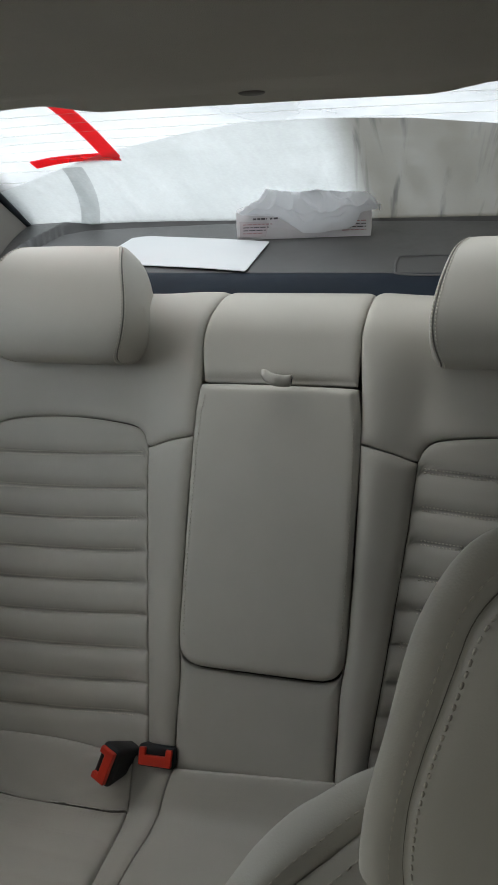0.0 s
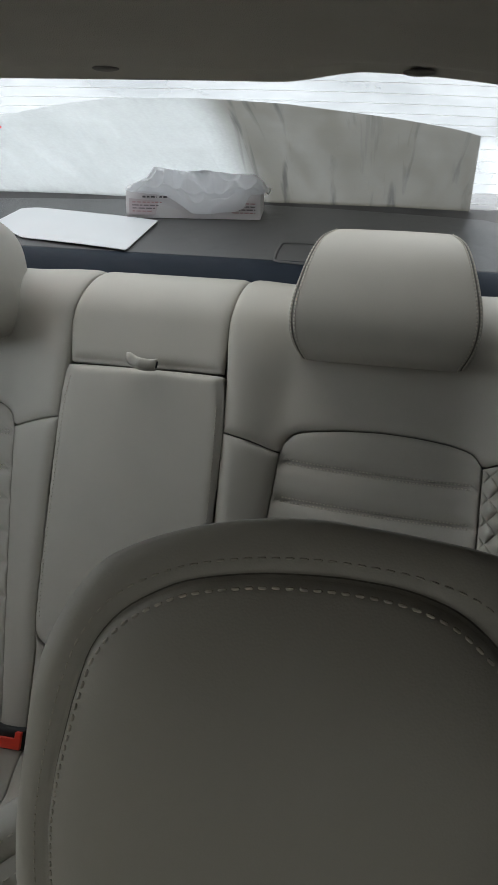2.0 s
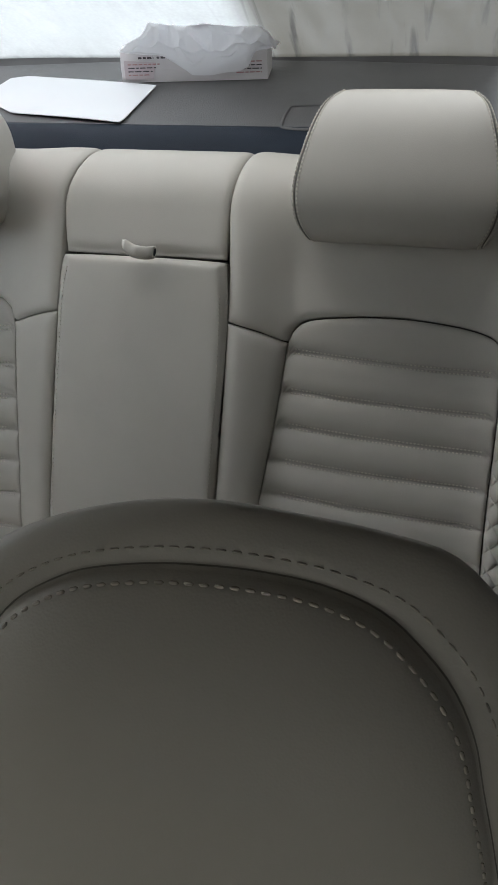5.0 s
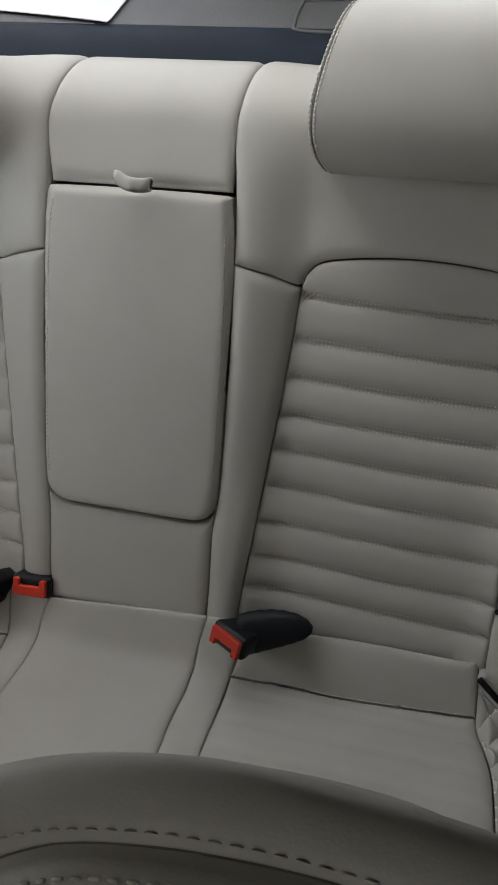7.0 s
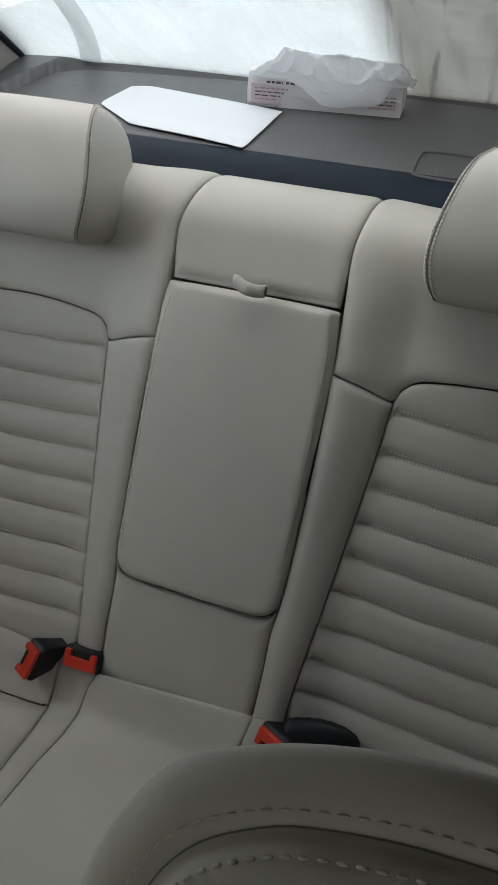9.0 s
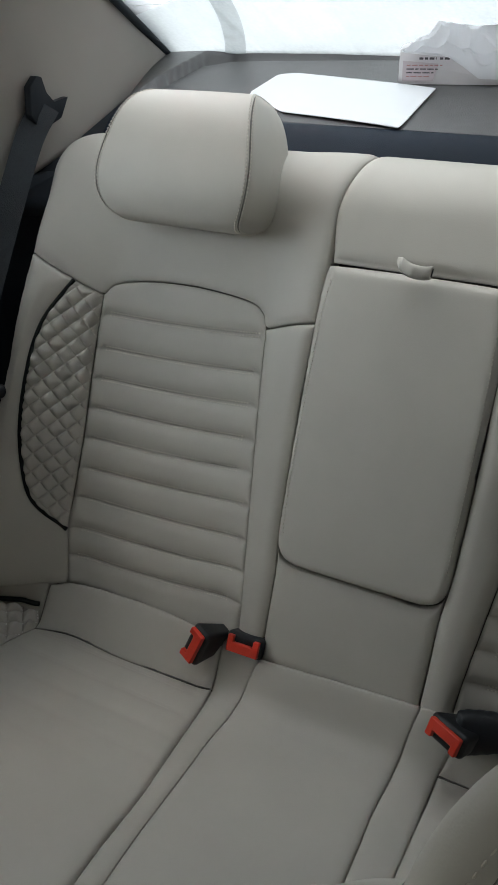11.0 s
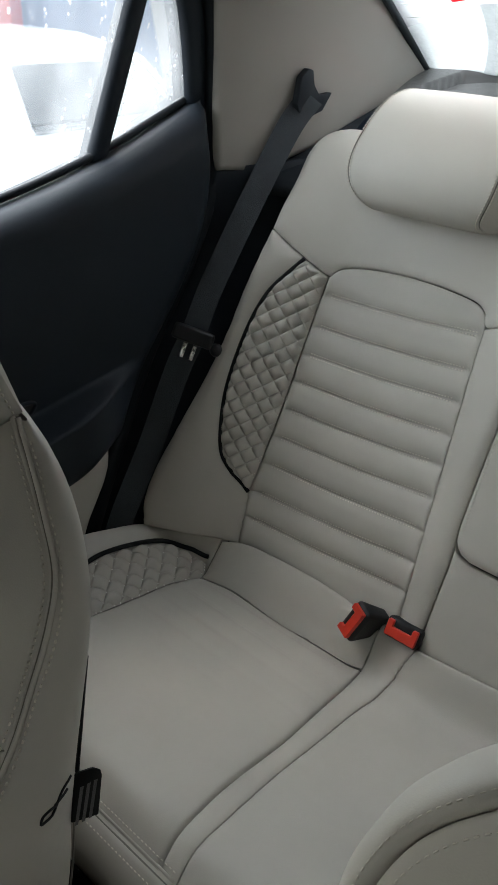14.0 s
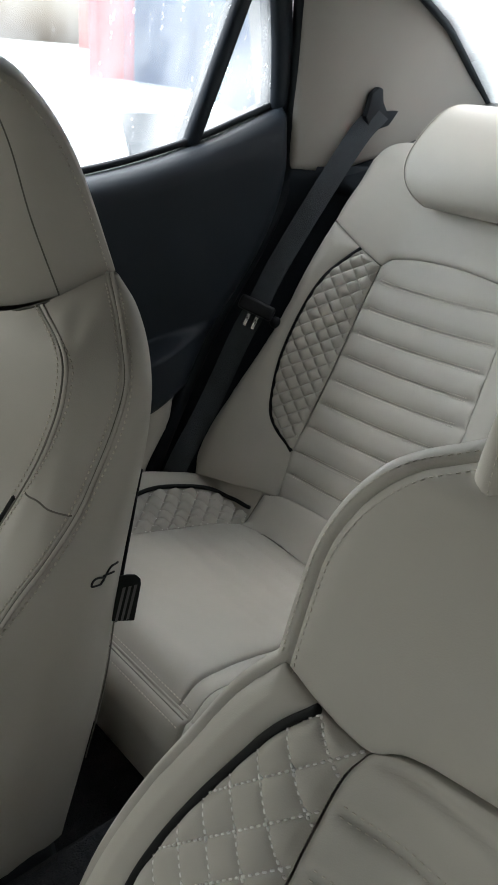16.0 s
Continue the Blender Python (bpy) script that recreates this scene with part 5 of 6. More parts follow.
        jr = [drape(sh, j + np.array([0.006 * s, -0.06, 0]), (0, 1, 0)), j + np.array([-0.006 * s, -0.005, 0.0])]
        solid("stitching", *stitches(jr, 0.0058, 0.0036, 0.0010), THREAD_LIGHT, sh)
        solid("seam_line", *tube(j + np.array([0, -0.0032, 0]), 0.0011, 6), SEAM, sh)
        low = drape(sh, curve(P([(-0.127, 0.16, 0.801), (-0.145, 0.16, 0.806), (-0.16, 0.15, 0.810), (-0.175, 0.14, 0.812)]), 30), (0, 1, 0), 0.0)
        solid("seam_line", *tube(low, 0.0009, 6), SEAM, sh)
        pp = j[:130] + np.array([-0.004 * s, -0.002, 0])
        solid("piping", *tube(pp, 0.0036, 8), PIPING, ob, "black piping")
        hf = [(-0.250, 0.306, 0.962), (-0.255, 0.283, 1.034), (-0.262, 0.270, 1.095), (-0.283, 0.262, 1.138)]
        hb = [(-0.231, 0.356, 0.985), (-0.243, 0.322, 1.083), (-0.256, 0.290, 1.136), (-0.283, 0.270, 1.155)]
        gs = puffed("headrest_side", P([hf[0], hb[0]]), P([hf[-1], hb[-1]]), P(hf), P(hb), (0.006 * s, 0, 0), "stitched headrest side", 16, 30)
        h = curve(P(hb), 80)
        solid("stitching", *stitches([drape(gs, h + np.array([0.05 * s, -0.006, -0.004]), (-s, 0, 0))], 0.0055, 0.0035, 0.0009), THREAD_LIGHT, gs)
        solid("seam_line", *tube(curve(P(hf), 40), 0.0008, 6), SEAM, gs)
        solid("seam_line", *tube(curve(P([(-0.228, 0.347, 0.983), (-0.240, 0.316, 0.965), (-0.252, 0.286, 0.955), (-0.29, 0.268, 0.940), (-0.335, 0.258, 0.934)]), 40) + np.array([0, -0.002, 0]), 0.0014, 6), SEAM, gs)
        zp = curve(P(E), 120) + np.array([0.0016 * s, 0.0018, 0])
        solid("zip", *tube(zp[62:84], 0.0019, 6), PIPING, ob, "black zip along the rear edge")
        solid("seam_line", *tube(zp[20:62] - np.array([0.0006 * s, 0, 0]), 0.0009, 6), SEAM, sd)
        if s > 0:
            inner = sd
    mid = [(-0.25, 0.288, 0.955), (-0.29, 0.268, 0.940), (-0.335, 0.258, 0.934)]
    puffed("front_panel", [J[0], (xc, -0.01, 0.46), mir(J)[0]], mid + mir(mid[:2])[::-1], J, mir(J), (0, -0.010, 0.004), "smooth front panel")
    hm = [(-0.250, 0.306, 0.962), (-0.29, 0.286, 0.944), (-0.335, 0.276, 0.936)]
    ht = [(-0.283, 0.262, 1.138), (-0.335, 0.258, 1.146)]
    puffed("headrest_front", hm + mir(hm[:2])[::-1], ht + mir(ht[:1]), [(-0.250, 0.306, 0.962), (-0.255, 0.283, 1.034), (-0.262, 0.270, 1.095), (-0.283, 0.262, 1.138)], mir([(-0.250, 0.306, 0.962), (-0.255, 0.283, 1.034), (-0.262, 0.270, 1.095), (-0.283, 0.262, 1.138)]), (0, -0.015, 0.003), "smooth headrest front")
    bt = [(-0.283, 0.270, 1.155), (-0.335, 0.268, 1.165)]
    hb = [(-0.231, 0.356, 0.985), (-0.243, 0.322, 1.083), (-0.256, 0.290, 1.136), (-0.283, 0.270, 1.155)]
    puffed("headrest_back", [(-0.231, 0.356, 0.985), (xc, 0.37, 0.985), mir(hb)[0]], bt + mir(bt[:1]), hb, mir(hb), (0, 0.02, 0.01), "smooth headrest back")
    puffed("headrest_top", ht + mir(ht[:1]), bt + mir(bt[:1]), [ht[0], bt[0]], mir([ht[0], bt[0]]), (0, 0, 0.004), "", 20, 6)
    puffed("back_panel", [E[0], (xc, 0.25, 0.36), mir(E)[0]], [E[-1], (xc, 0.37, 0.985), mir(E)[-1]], E, mir(E), (0, 0.02, 0), "smooth seat back")
    # embroidered mark: plain strokes
    strokes = [[(0.260, 0.732), (0.251, 0.735), (0.249, 0.737), (0.252, 0.7415), (0.259, 0.7405), (0.265, 0.736), (0.260, 0.732)], [(0.260, 0.732), (0.266, 0.737), (0.271, 0.742), (0.276, 0.7435), (0.287, 0.739)], [(0.264, 0.7395), (0.271, 0.737), (0.281, 0.732)]]
    strokes = [drape(inner, curve([(0.0, y, z) for y, z in st_], 40), (-1, 0, 0), 0.0006) for st_ in strokes]
    solid("embroidered_mark", *merge([tube(q, 0.0011, 6) for q in strokes]), PIPING, ob, "black embroidered mark")
    tag = part("fabric_tag", prism([(-0.146, 0.302, 0.700), (-0.142, 0.312, 0.701), (-0.140, 0.320, 0.699), (-0.139, 0.325, 0.693), (-0.1385, 0.3255, 0.686), (-0.136, 0.316, 0.645), (-0.143, 0.294, 0.650)], (0.0025, 0.001, 0), 0.0006), PIPING, ob, "small black fabric tag")
    for k in range(3):
        y = 0.305 + 0.006 * k
        q = [(-0.1425 + 0.25 * (y - 0.302), y, 0.690), (-0.1425 + 0.25 * (y - 0.298), y + 0.003, 0.690), (-0.140 + 0.25 * (y - 0.302), y - 0.008, 0.652), (-0.140 + 0.25 * (y - 0.305), y - 0.011, 0.652)]
        solid("woven_bar", [np.array(p) + np.array([0.0045, 0, 0]) for p in q], [(0, 1, 2, 3)], SHELF, tag, "pale woven bar")
    part("seat_cushion", box_mesh(xc - 0.25, xc + 0.25, -0.52, 0.06, 0.38, 0.50, 0.05, 4), LEATHER, ob, "plain seat cushion")
    part("seat_base", box_mesh(xc - 0.20, xc + 0.20, -0.42, 0.10, 0.282, 0.40, 0.02, 2), BLACK, ob, "black seat base")
    hinge = bmesh.new()
    bmesh.ops.create_cone(hinge, cap_ends=True, segments=28, radius1=0.07, radius2=0.055, depth=0.03)
    bmesh.ops.rotate(hinge, verts=hinge.verts, matrix=Matrix.Rotation(radians(90), 3, "Y"))
    bmesh.ops.translate(hinge, verts=hinge.verts, vec=(-0.145, 0.16, 0.33))
    part("hinge_cover", hinge, BLACK, ob, "black hinge cover")
    return ob


passenger_seat()


# ---------------------------------------------------------------- belts and buckles
def ribbon(points, width, facing, thick=0.0012):
    c = curve(points, 50)
    t = np.gradient(c, axis=0)
    t /= np.linalg.norm(t, axis=1)[:, None]
    b = np.cross(t, np.asarray(facing, float))
    b /= np.linalg.norm(b, axis=1)[:, None]
    n = np.cross(b, t)
    v = []
    for k in (-0.5, -0.46, 0.46, 0.5):
        v.append(c + b * width * k + n * thick * (0.5 if abs(k) < 0.48 else 0.1))
    v = np.stack(v, 1).reshape(-1, 3)
    back = np.stack([c - b * width * 0.5 - n * thick * 0.5, c + b * width * 0.5 - n * thick * 0.5], 1).reshape(-1, 3)
    m = len(v)
    f = grid_faces(50, 4) + [tuple(m + i for i in q[::-1]) for q in grid_faces(50, 2)]
    return np.vstack([v, back]), f


BELT_LEFT = ([(-0.592, 1.150, 1.106), (-0.603, 1.110, 1.062), (-0.612, 1.035, 0.958), (-0.620, 0.955, 0.84), (-0.622, 0.912, 0.765)],
             [(-0.622, 0.905, 0.755), (-0.636, 0.885, 0.70), (-0.645, 0.83, 0.58), (-0.648, 0.77, 0.48), (-0.648, 0.74, 0.42)])
BELT_RIGHT = ([(0.580, 1.150, 1.136), (0.572, 1.09, 1.07), (0.556, 1.00, 0.93), (0.542, 0.895, 0.75), (0.538, 0.85, 0.665)],
              [(0.540, 0.842, 0.640), (0.541, 0.815, 0.58), (0.542, 0.79, 0.525), (0.543, 0.775, 0.495)])


def seat_belt(s):
    F = lambda p: flip(p, s)
    view = (0.62, -0.70, 0.30) if s < 0 else (-0.15, -0.88, 0.44)
    ob = thing("seat_belt", "dark grey webbing belt hanging from the rear pillar", "seat belt", F([(-0.62, 0.95, 0.5)])[0], group="rear belts")
    up_, low_ = BELT_LEFT if s < 0 else BELT_RIGHT
    solid("webbing", *ribbon(up_, 0.040, view), BELT, ob)
    solid("webbing_lower", *ribbon(low_, 0.042, view), BELT, ob)
    # guide slot in the pillar
    bm = prism(F([(-0.596, 1.120, 1.097), (-0.596, 1.128, 1.134), (-0.593, 1.142, 1.146), (-0.593, 1.152, 1.143), (-0.592, 1.156, 1.122), (-0.592, 1.170, 1.106), (-0.590, 1.20, 1.108), (-0.592, 1.180, 1.082), (-0.598, 1.135, 1.070)]), (-0.012 * -s, 0, 0), 0.001)
    part("belt_guide", bm, RUBBER, ob, "black belt guide slot")
    t = Vector((-0.614, 0.905, 0.768) if s < 0 else (0.536, 0.838, 0.652))
    axis = Vector((0.0, -0.45, -0.80)).normalized()
    face = Vector(view).normalized()
    wide = axis.cross(face).normalized()
    face = wide.cross(axis).normalized()
    R = Matrix((wide, axis, face)).transposed()
    bm = box_mesh(-0.034, 0.034, -0.012, 0.014, -0.004, 0.012, 0.006, 3)
    bmesh.ops.transform(bm, matrix=Matrix.Translation(t) @ R.to_4x4(), verts=bm.verts)
    part("tongue_grip", bm, BLACK, ob, "black plastic tongue grip")
    for dx in (-0.008, 0.008):
        bm = box_mesh(dx - 0.0035, dx + 0.0035, 0.012, 0.040, 0.001, 0.0035, 0.001, 1)
        bmesh.ops.transform(bm, matrix=Matrix.Translation(t) @ R.to_4x4(), verts=bm.verts)
        part("tongue_blade", bm, CHROME, ob, "bright steel tongue")
    bm = bmesh.new()
    bmesh.ops.create_uvsphere(bm, u_segments=16, v_segments=10, radius=0.011)
    bmesh.ops.translate(bm, verts=bm.verts, vec=F([(-0.583, 0.925, 0.745)])[0])
    part("stop_button", bm, BLACK, ob, "black stop button")


seat_belt(-1)
seat_belt(1)


def buckle(at, mouth, across, label, long=0.055, size=1.0, boot=None):
    """A belt buckle: black housing with a red press button round its slot. mouth: out of its face; across: along the face."""
    ob = thing("seat_belt_buckle", label, "belt buckle", at, group="rear buckles")
    my = Vector(mouth).normalized()
    mx = Vector(across)
    mx = (mx - my * mx.dot(my)).normalized()
    T = Matrix.Translation(at) @ Matrix((mx, my, mx.cross(my))).transposed().to_4x4() @ Matrix.Scale(size, 4)
    bm = box_mesh(-0.025, 0.025, -long, 0.0, -0.014, 0.014, 0.006, 3)
    for q in bm.verts:
        taper = 1 - 0.35 * float(smoothstep(0.35, 1.0, -q.co.y / long))
        q.co.x *= taper
        q.co.z *= taper
    bmesh.ops.transform(bm, matrix=T, verts=bm.verts)
    part("housing", bm, BLACK, ob, "black plastic housing")
    bm = bmesh.new()
    o = [(-0.021, -0.010), (0.021, -0.010), (0.021, 0.011), (0.013, 0.011), (0.013, 0.0025), (-0.013, 0.0025), (-0.013, 0.011), (-0.021, 0.011)]
    f = bm.faces.new([bm.verts.new((x, -0.001, z)) for x, z in o])
    r = bmesh.ops.extrude_face_region(bm, geom=[f])
    for q in r["geom"]:
        if isinstance(q, bmesh.types.BMVert):
            q.co.y += 0.0065
    bmesh.ops.bevel(bm, geom=bm.edges[:], offset=0.0008, segments=1, affect="EDGES", profile=0.5)
    bmesh.ops.transform(bm, matrix=T, verts=bm.verts)
    part("release_button", bm, RED, ob, "red release button", False)
    bm = box_mesh(-0.016, 0.016, -long - 0.02, -long + 0.004, -0.007, 0.007, 0.004, 2)
    bmesh.ops.transform(bm, matrix=T, verts=bm.verts)
    part("stalk", bm, BLACK, ob, "black stalk")
    if boot:
        c = curve(boot, 24)
        v = []
        for k, q in enumerate(c):
            t = k / 23
            r = 0.026 * math.sqrt(max(0.0, 1 - t ** 2.6)) * min(1, 0.7 + 5 * t) + 0.0004 * math.sin(t * 40) + 0.001
            for ang in np.linspace(0, 2 * np.pi, 18, endpoint=False):
                v.append(q + np.array([-0.38, 0.60, 0.70]) * r * math.cos(ang) + np.array([0.20, -0.70, 0.68]) * r * 0.55 * math.sin(ang))
        f = grid_faces(24, 18) + [(j * 18 + 17, j * 18, j * 18 + 18, j * 18 + 35) for j in range(23)] + [tuple(range(18)), tuple(23 * 18 + i for i in range(18))]
        solid("boot", v, f, BLACK, ob, "black rubber boot")
    return ob


buckle((-0.205, 0.815, 0.479), (-0.30, -0.85, 0.44), (-0.30, -0.28, -0.92), "black seat belt buckle with a red button, tipped on its side", 0.055, 1.15)
buckle((-0.140, 0.842, 0.480), (0.05, -0.86, 0.50), (-1, 0, 0.0), "black seat belt buckle with a red button, lying on the seat", 0.060, 1.12)
buckle((0.152, 0.805, 0.501), (-0.462, -0.741, 0.471), (0.966, 0.085, -0.230), "black seat belt buckle with a red button beside the middle cushion", 0.055, 1.12, [(0.164, 0.822, 0.492), (0.188, 0.838, 0.488), (0.216, 0.850, 0.487), (0.250, 0.858, 0.488)])

# ---------------------------------------------------------------- things on the shelf
def on_shelf(x, y, h=0.0):
    return shelf_surface(np.array([x]), np.array([y]), np.array([h]))[0]


o = line([(-0.088, 1.412), (-0.099, 1.285), (-0.29, 1.313), (-0.372, 1.368), (-0.354, 1.441), (-0.325, 1.449), (-0.088, 1.412)], 60)[:-1]
bm = prism([tuple(on_shelf(x, y, 0.002 + 0.002 * math.sin(x * 9) ** 2)) for x, y in o], (0, 0, 0.0012))
tagged(part("sheet_of_paper", bm, PAPER, None, "", False), "stiff white sheet of paper lying on the parcel shelf", "paper")

# half-crushed tissue box
tb = thing("tissue_box", "crushed white printed tissue box with torn film on the shelf", "tissue box", tuple(on_shelf(-0.03, 1.48)))
A, B = np.array((-0.150, 1.428)), np.array((0.082, 1.444))
dv = (B - A) / np.linalg.norm(B - A)
nv_ = np.array((-dv[1], dv[0]))


def tb_point(s, d, h):
    q = A + dv * s + nv_ * d
    p = on_shelf(q[0], q[1], 0.001)
    return np.array([p[0], p[1], p[2] + h])


L_ = 0.233
nx = 40
v = []
tops = np.interp(np.linspace(0, 1, nx), [0, 0.05, 0.3, 0.55, 0.8, 1.0], [0.046, 0.050, 0.040, 0.022, 0.040, 0.045])
for i, s in enumerate(np.linspace(0, L_, nx)):
    h = tops[i]
    for d, z in ((0.0, 0.0), (-0.002, h * 0.5), (0.002, h), (0.016, h + 0.001), (0.030, min(h, 0.036)), (0.045, 0.024), (0.045, 0.0)):
        v.append(tb_point(s, d, z))
f = grid_faces(nx, 7)
f += [tuple(range(7))[::-1], tuple((nx - 1) * 7 + i for i in range(7))]
solid("carton", v, f, CARD, tb, "crushed printed carton", False)
rng = random.Random(4)
for r, (h0, n, mat) in enumerate(((0.036, 9, INK), (0.027, 1, CARD_RED), (0.022, 1, INK), (0.017, 1, INK), (0.012, 1, CARD_RED))):
    pieces = []
    spans = [(0.03, 0.055), (0.06, 0.105)] if r == 0 else [(0.012, 0.07 - 0.006 * r), (0.15, 0.20 - 0.01 * r), (0.185, 0.225)]
    for a, b in spans:
        s = a
        while s < b:
            e = min(b, s + rng.uniform(0.004, 0.012))
            hi = float(np.interp(s / L_, np.linspace(0, 1, nx), tops))
            if h0 < hi - 0.004:
                t = 0.0016 if r else 0.003
                q = [tb_point(s, -0.0035, h0 - t / 2), tb_point(e, -0.0035, h0 - t / 2), tb_point(e, -0.0035, h0 + t / 2), tb_point(s, -0.0035, h0 + t / 2)]
                pieces.append((q, [(0, 1, 2, 3)]))
            s = e + 0.002
    if pieces:
        solid("print_line", *merge(pieces), mat, tb, "", False)
q = [tb_point(x, -0.0030, z) for x, z in ((0.006, 0.006), (0.052, 0.006), (0.058, 0.029), (0.006, 0.033))]
solid("printed_panel", q, [(0, 1, 2, 3)], CARD_PINK, tb, "pale pink printed panel", False)
# torn film that rises from the opening and hangs over the front
_gs, _gt = np.meshgrid(np.linspace(-0.4, 0.4, 81), np.linspace(0.3, 1.0, 141))
GLASS_GRID = rear_glass_point(_gs.ravel(), _gt.ravel(), 0.0)


def under_glass(p):
    """The point, held a little below the rear window."""
    k = int(np.argmin((GLASS_GRID[:, 0] - p[0]) ** 2 + (GLASS_GRID[:, 1] - p[1]) ** 2))
    return np.array([p[0], p[1], min(p[2], GLASS_GRID[k, 2] - 0.009)])


g = 56
v = []
for j in range(g):
    for i in range(g):
        a, b = i / (g - 1), j / (g - 1)
        crest = float(np.interp(a, [0, 0.05, 0.18, 0.32, 0.42, 0.52, 0.62, 0.75, 0.90, 0.96, 1.0], [0.050, 0.060, 0.080, 0.098, 0.108, 0.102, 0.090, 0.090, 0.084, 0.070, 0.048]))
        hem = float(np.interp(a, [0, 0.26, 0.34, 0.46, 0.60, 0.76, 0.82, 0.86, 1.0], [0.047, 0.045, 0.034, 0.014, 0.013, 0.019, 0.026, 0.046, 0.050]))
        s = 0.012 + 0.234 * a
        if b < 0.3:
            k = b / 0.3
            d, z = -0.016 - 0.008 * k + 0.004 * math.cos(a * 11) * (1 - k), hem + (0.056 - hem) * k
        elif b < 0.62:
            k = (b - 0.3) / 0.32
            d, z = -0.026 + 0.007 * k, 0.056 + (crest - 0.056) * math.sin(math.pi * k / 2)
        else:
            k = (b - 0.62) / 0.38
            d, z = -0.019 + 0.050 * k, crest + (0.042 - crest) * k ** 1.5
        n1 = noise.noise(Vector((a * 3.1 + b * 1.6, b * 2.4 - a * 1.1, 1.3)))
        n2 = noise.noise(Vector((a * 6.5 - b * 2.8, b * 4.4 + a * 2, 4.1)))
        loose = float(smoothstep(0.0, 0.35, b)) * math.sin(math.pi * min(1, max(0, a))) ** 0.4
        fold = (0.046 * (0.20 - abs(n1)) + 0.032 * (0.18 - abs(n2))) * loose
        lay = 0.006 * n2 * (1 - loose)
        v.append(under_glass(tb_point(s + 0.006 * n1, d + lay - 0.5 * fold, max(0.006, z + fold))))
v = np.array(v)
solid("torn_film", np.vstack([v, v - np.array([0, 0, 0.0008])]), grid_faces(g, g) + [tuple(g * g + i for i in q[::-1]) for q in grid_faces(g, g)], TISSUE, tb, "crumpled translucent white film", False)

# ---------------------------------------------------------------- outside
CONCRETE = material("wet_concrete", (0.13, 0.13, 0.127), 0.35, vary=0.25, scale=0.8, bump=0.4, grain=30, dist=0.01)
YARD = -0.55                               # the yard beside the car lies lower


def yard_z(x):
    return YARD * smoothstep(-1.3, -2.9, x)


gx = np.r_[-400, -60, -12, -6, np.linspace(-3.2, -1.0, 23), 2, 8, 60, 400]
gy = np.array([-400, -60, -10, -2, 0, 2, 4, 8, 14, 60, 400], float)
gX, gY = np.meshgrid(gx, gy)
gv = np.stack([gX.ravel(), gY.ravel(), yard_z(gX.ravel())], 1)
tagged(solid("ground", np.vstack([gv, gv - np.array([0, 0, 0.4])]), grid_faces(len(gy), len(gx)) + [tuple(gv.shape[0] + i for i in q[::-1]) for q in grid_faces(len(gy), len(gx))], CONCRETE), "wet pale concrete yard that slopes down beside the car", "ground", kind="structure")
WALL_PALE = material("pale_rendered_wall", (0.45, 0.47, 0.47), 0.8, vary=0.12, scale=0.6, bump=0.3, grain=20, dist=0.01)
tagged(part("backdrop", box_mesh(-14, 14, 12, 12.4, -0.6, 7), WALL_PALE, None, "", False), "pale rendered wall at the end of the yard", "wall", kind="structure")
WHITE_PAINT = material("white_car_paint", (0.80, 0.82, 0.83), 0.25, vary=0.03, bump=0, coat=0.6)
DARK_GLASS = material("wet_car_glass", (0.035, 0.04, 0.045), 0.25, vary=0.5, scale=4, bump=0)
TYRE = material("tyre_rubber", (0.02, 0.02, 0.02), 0.8)
LAMP_RED = material("tail_lamp_red", (0.55, 0.03, 0.03), 0.2, bump=0)


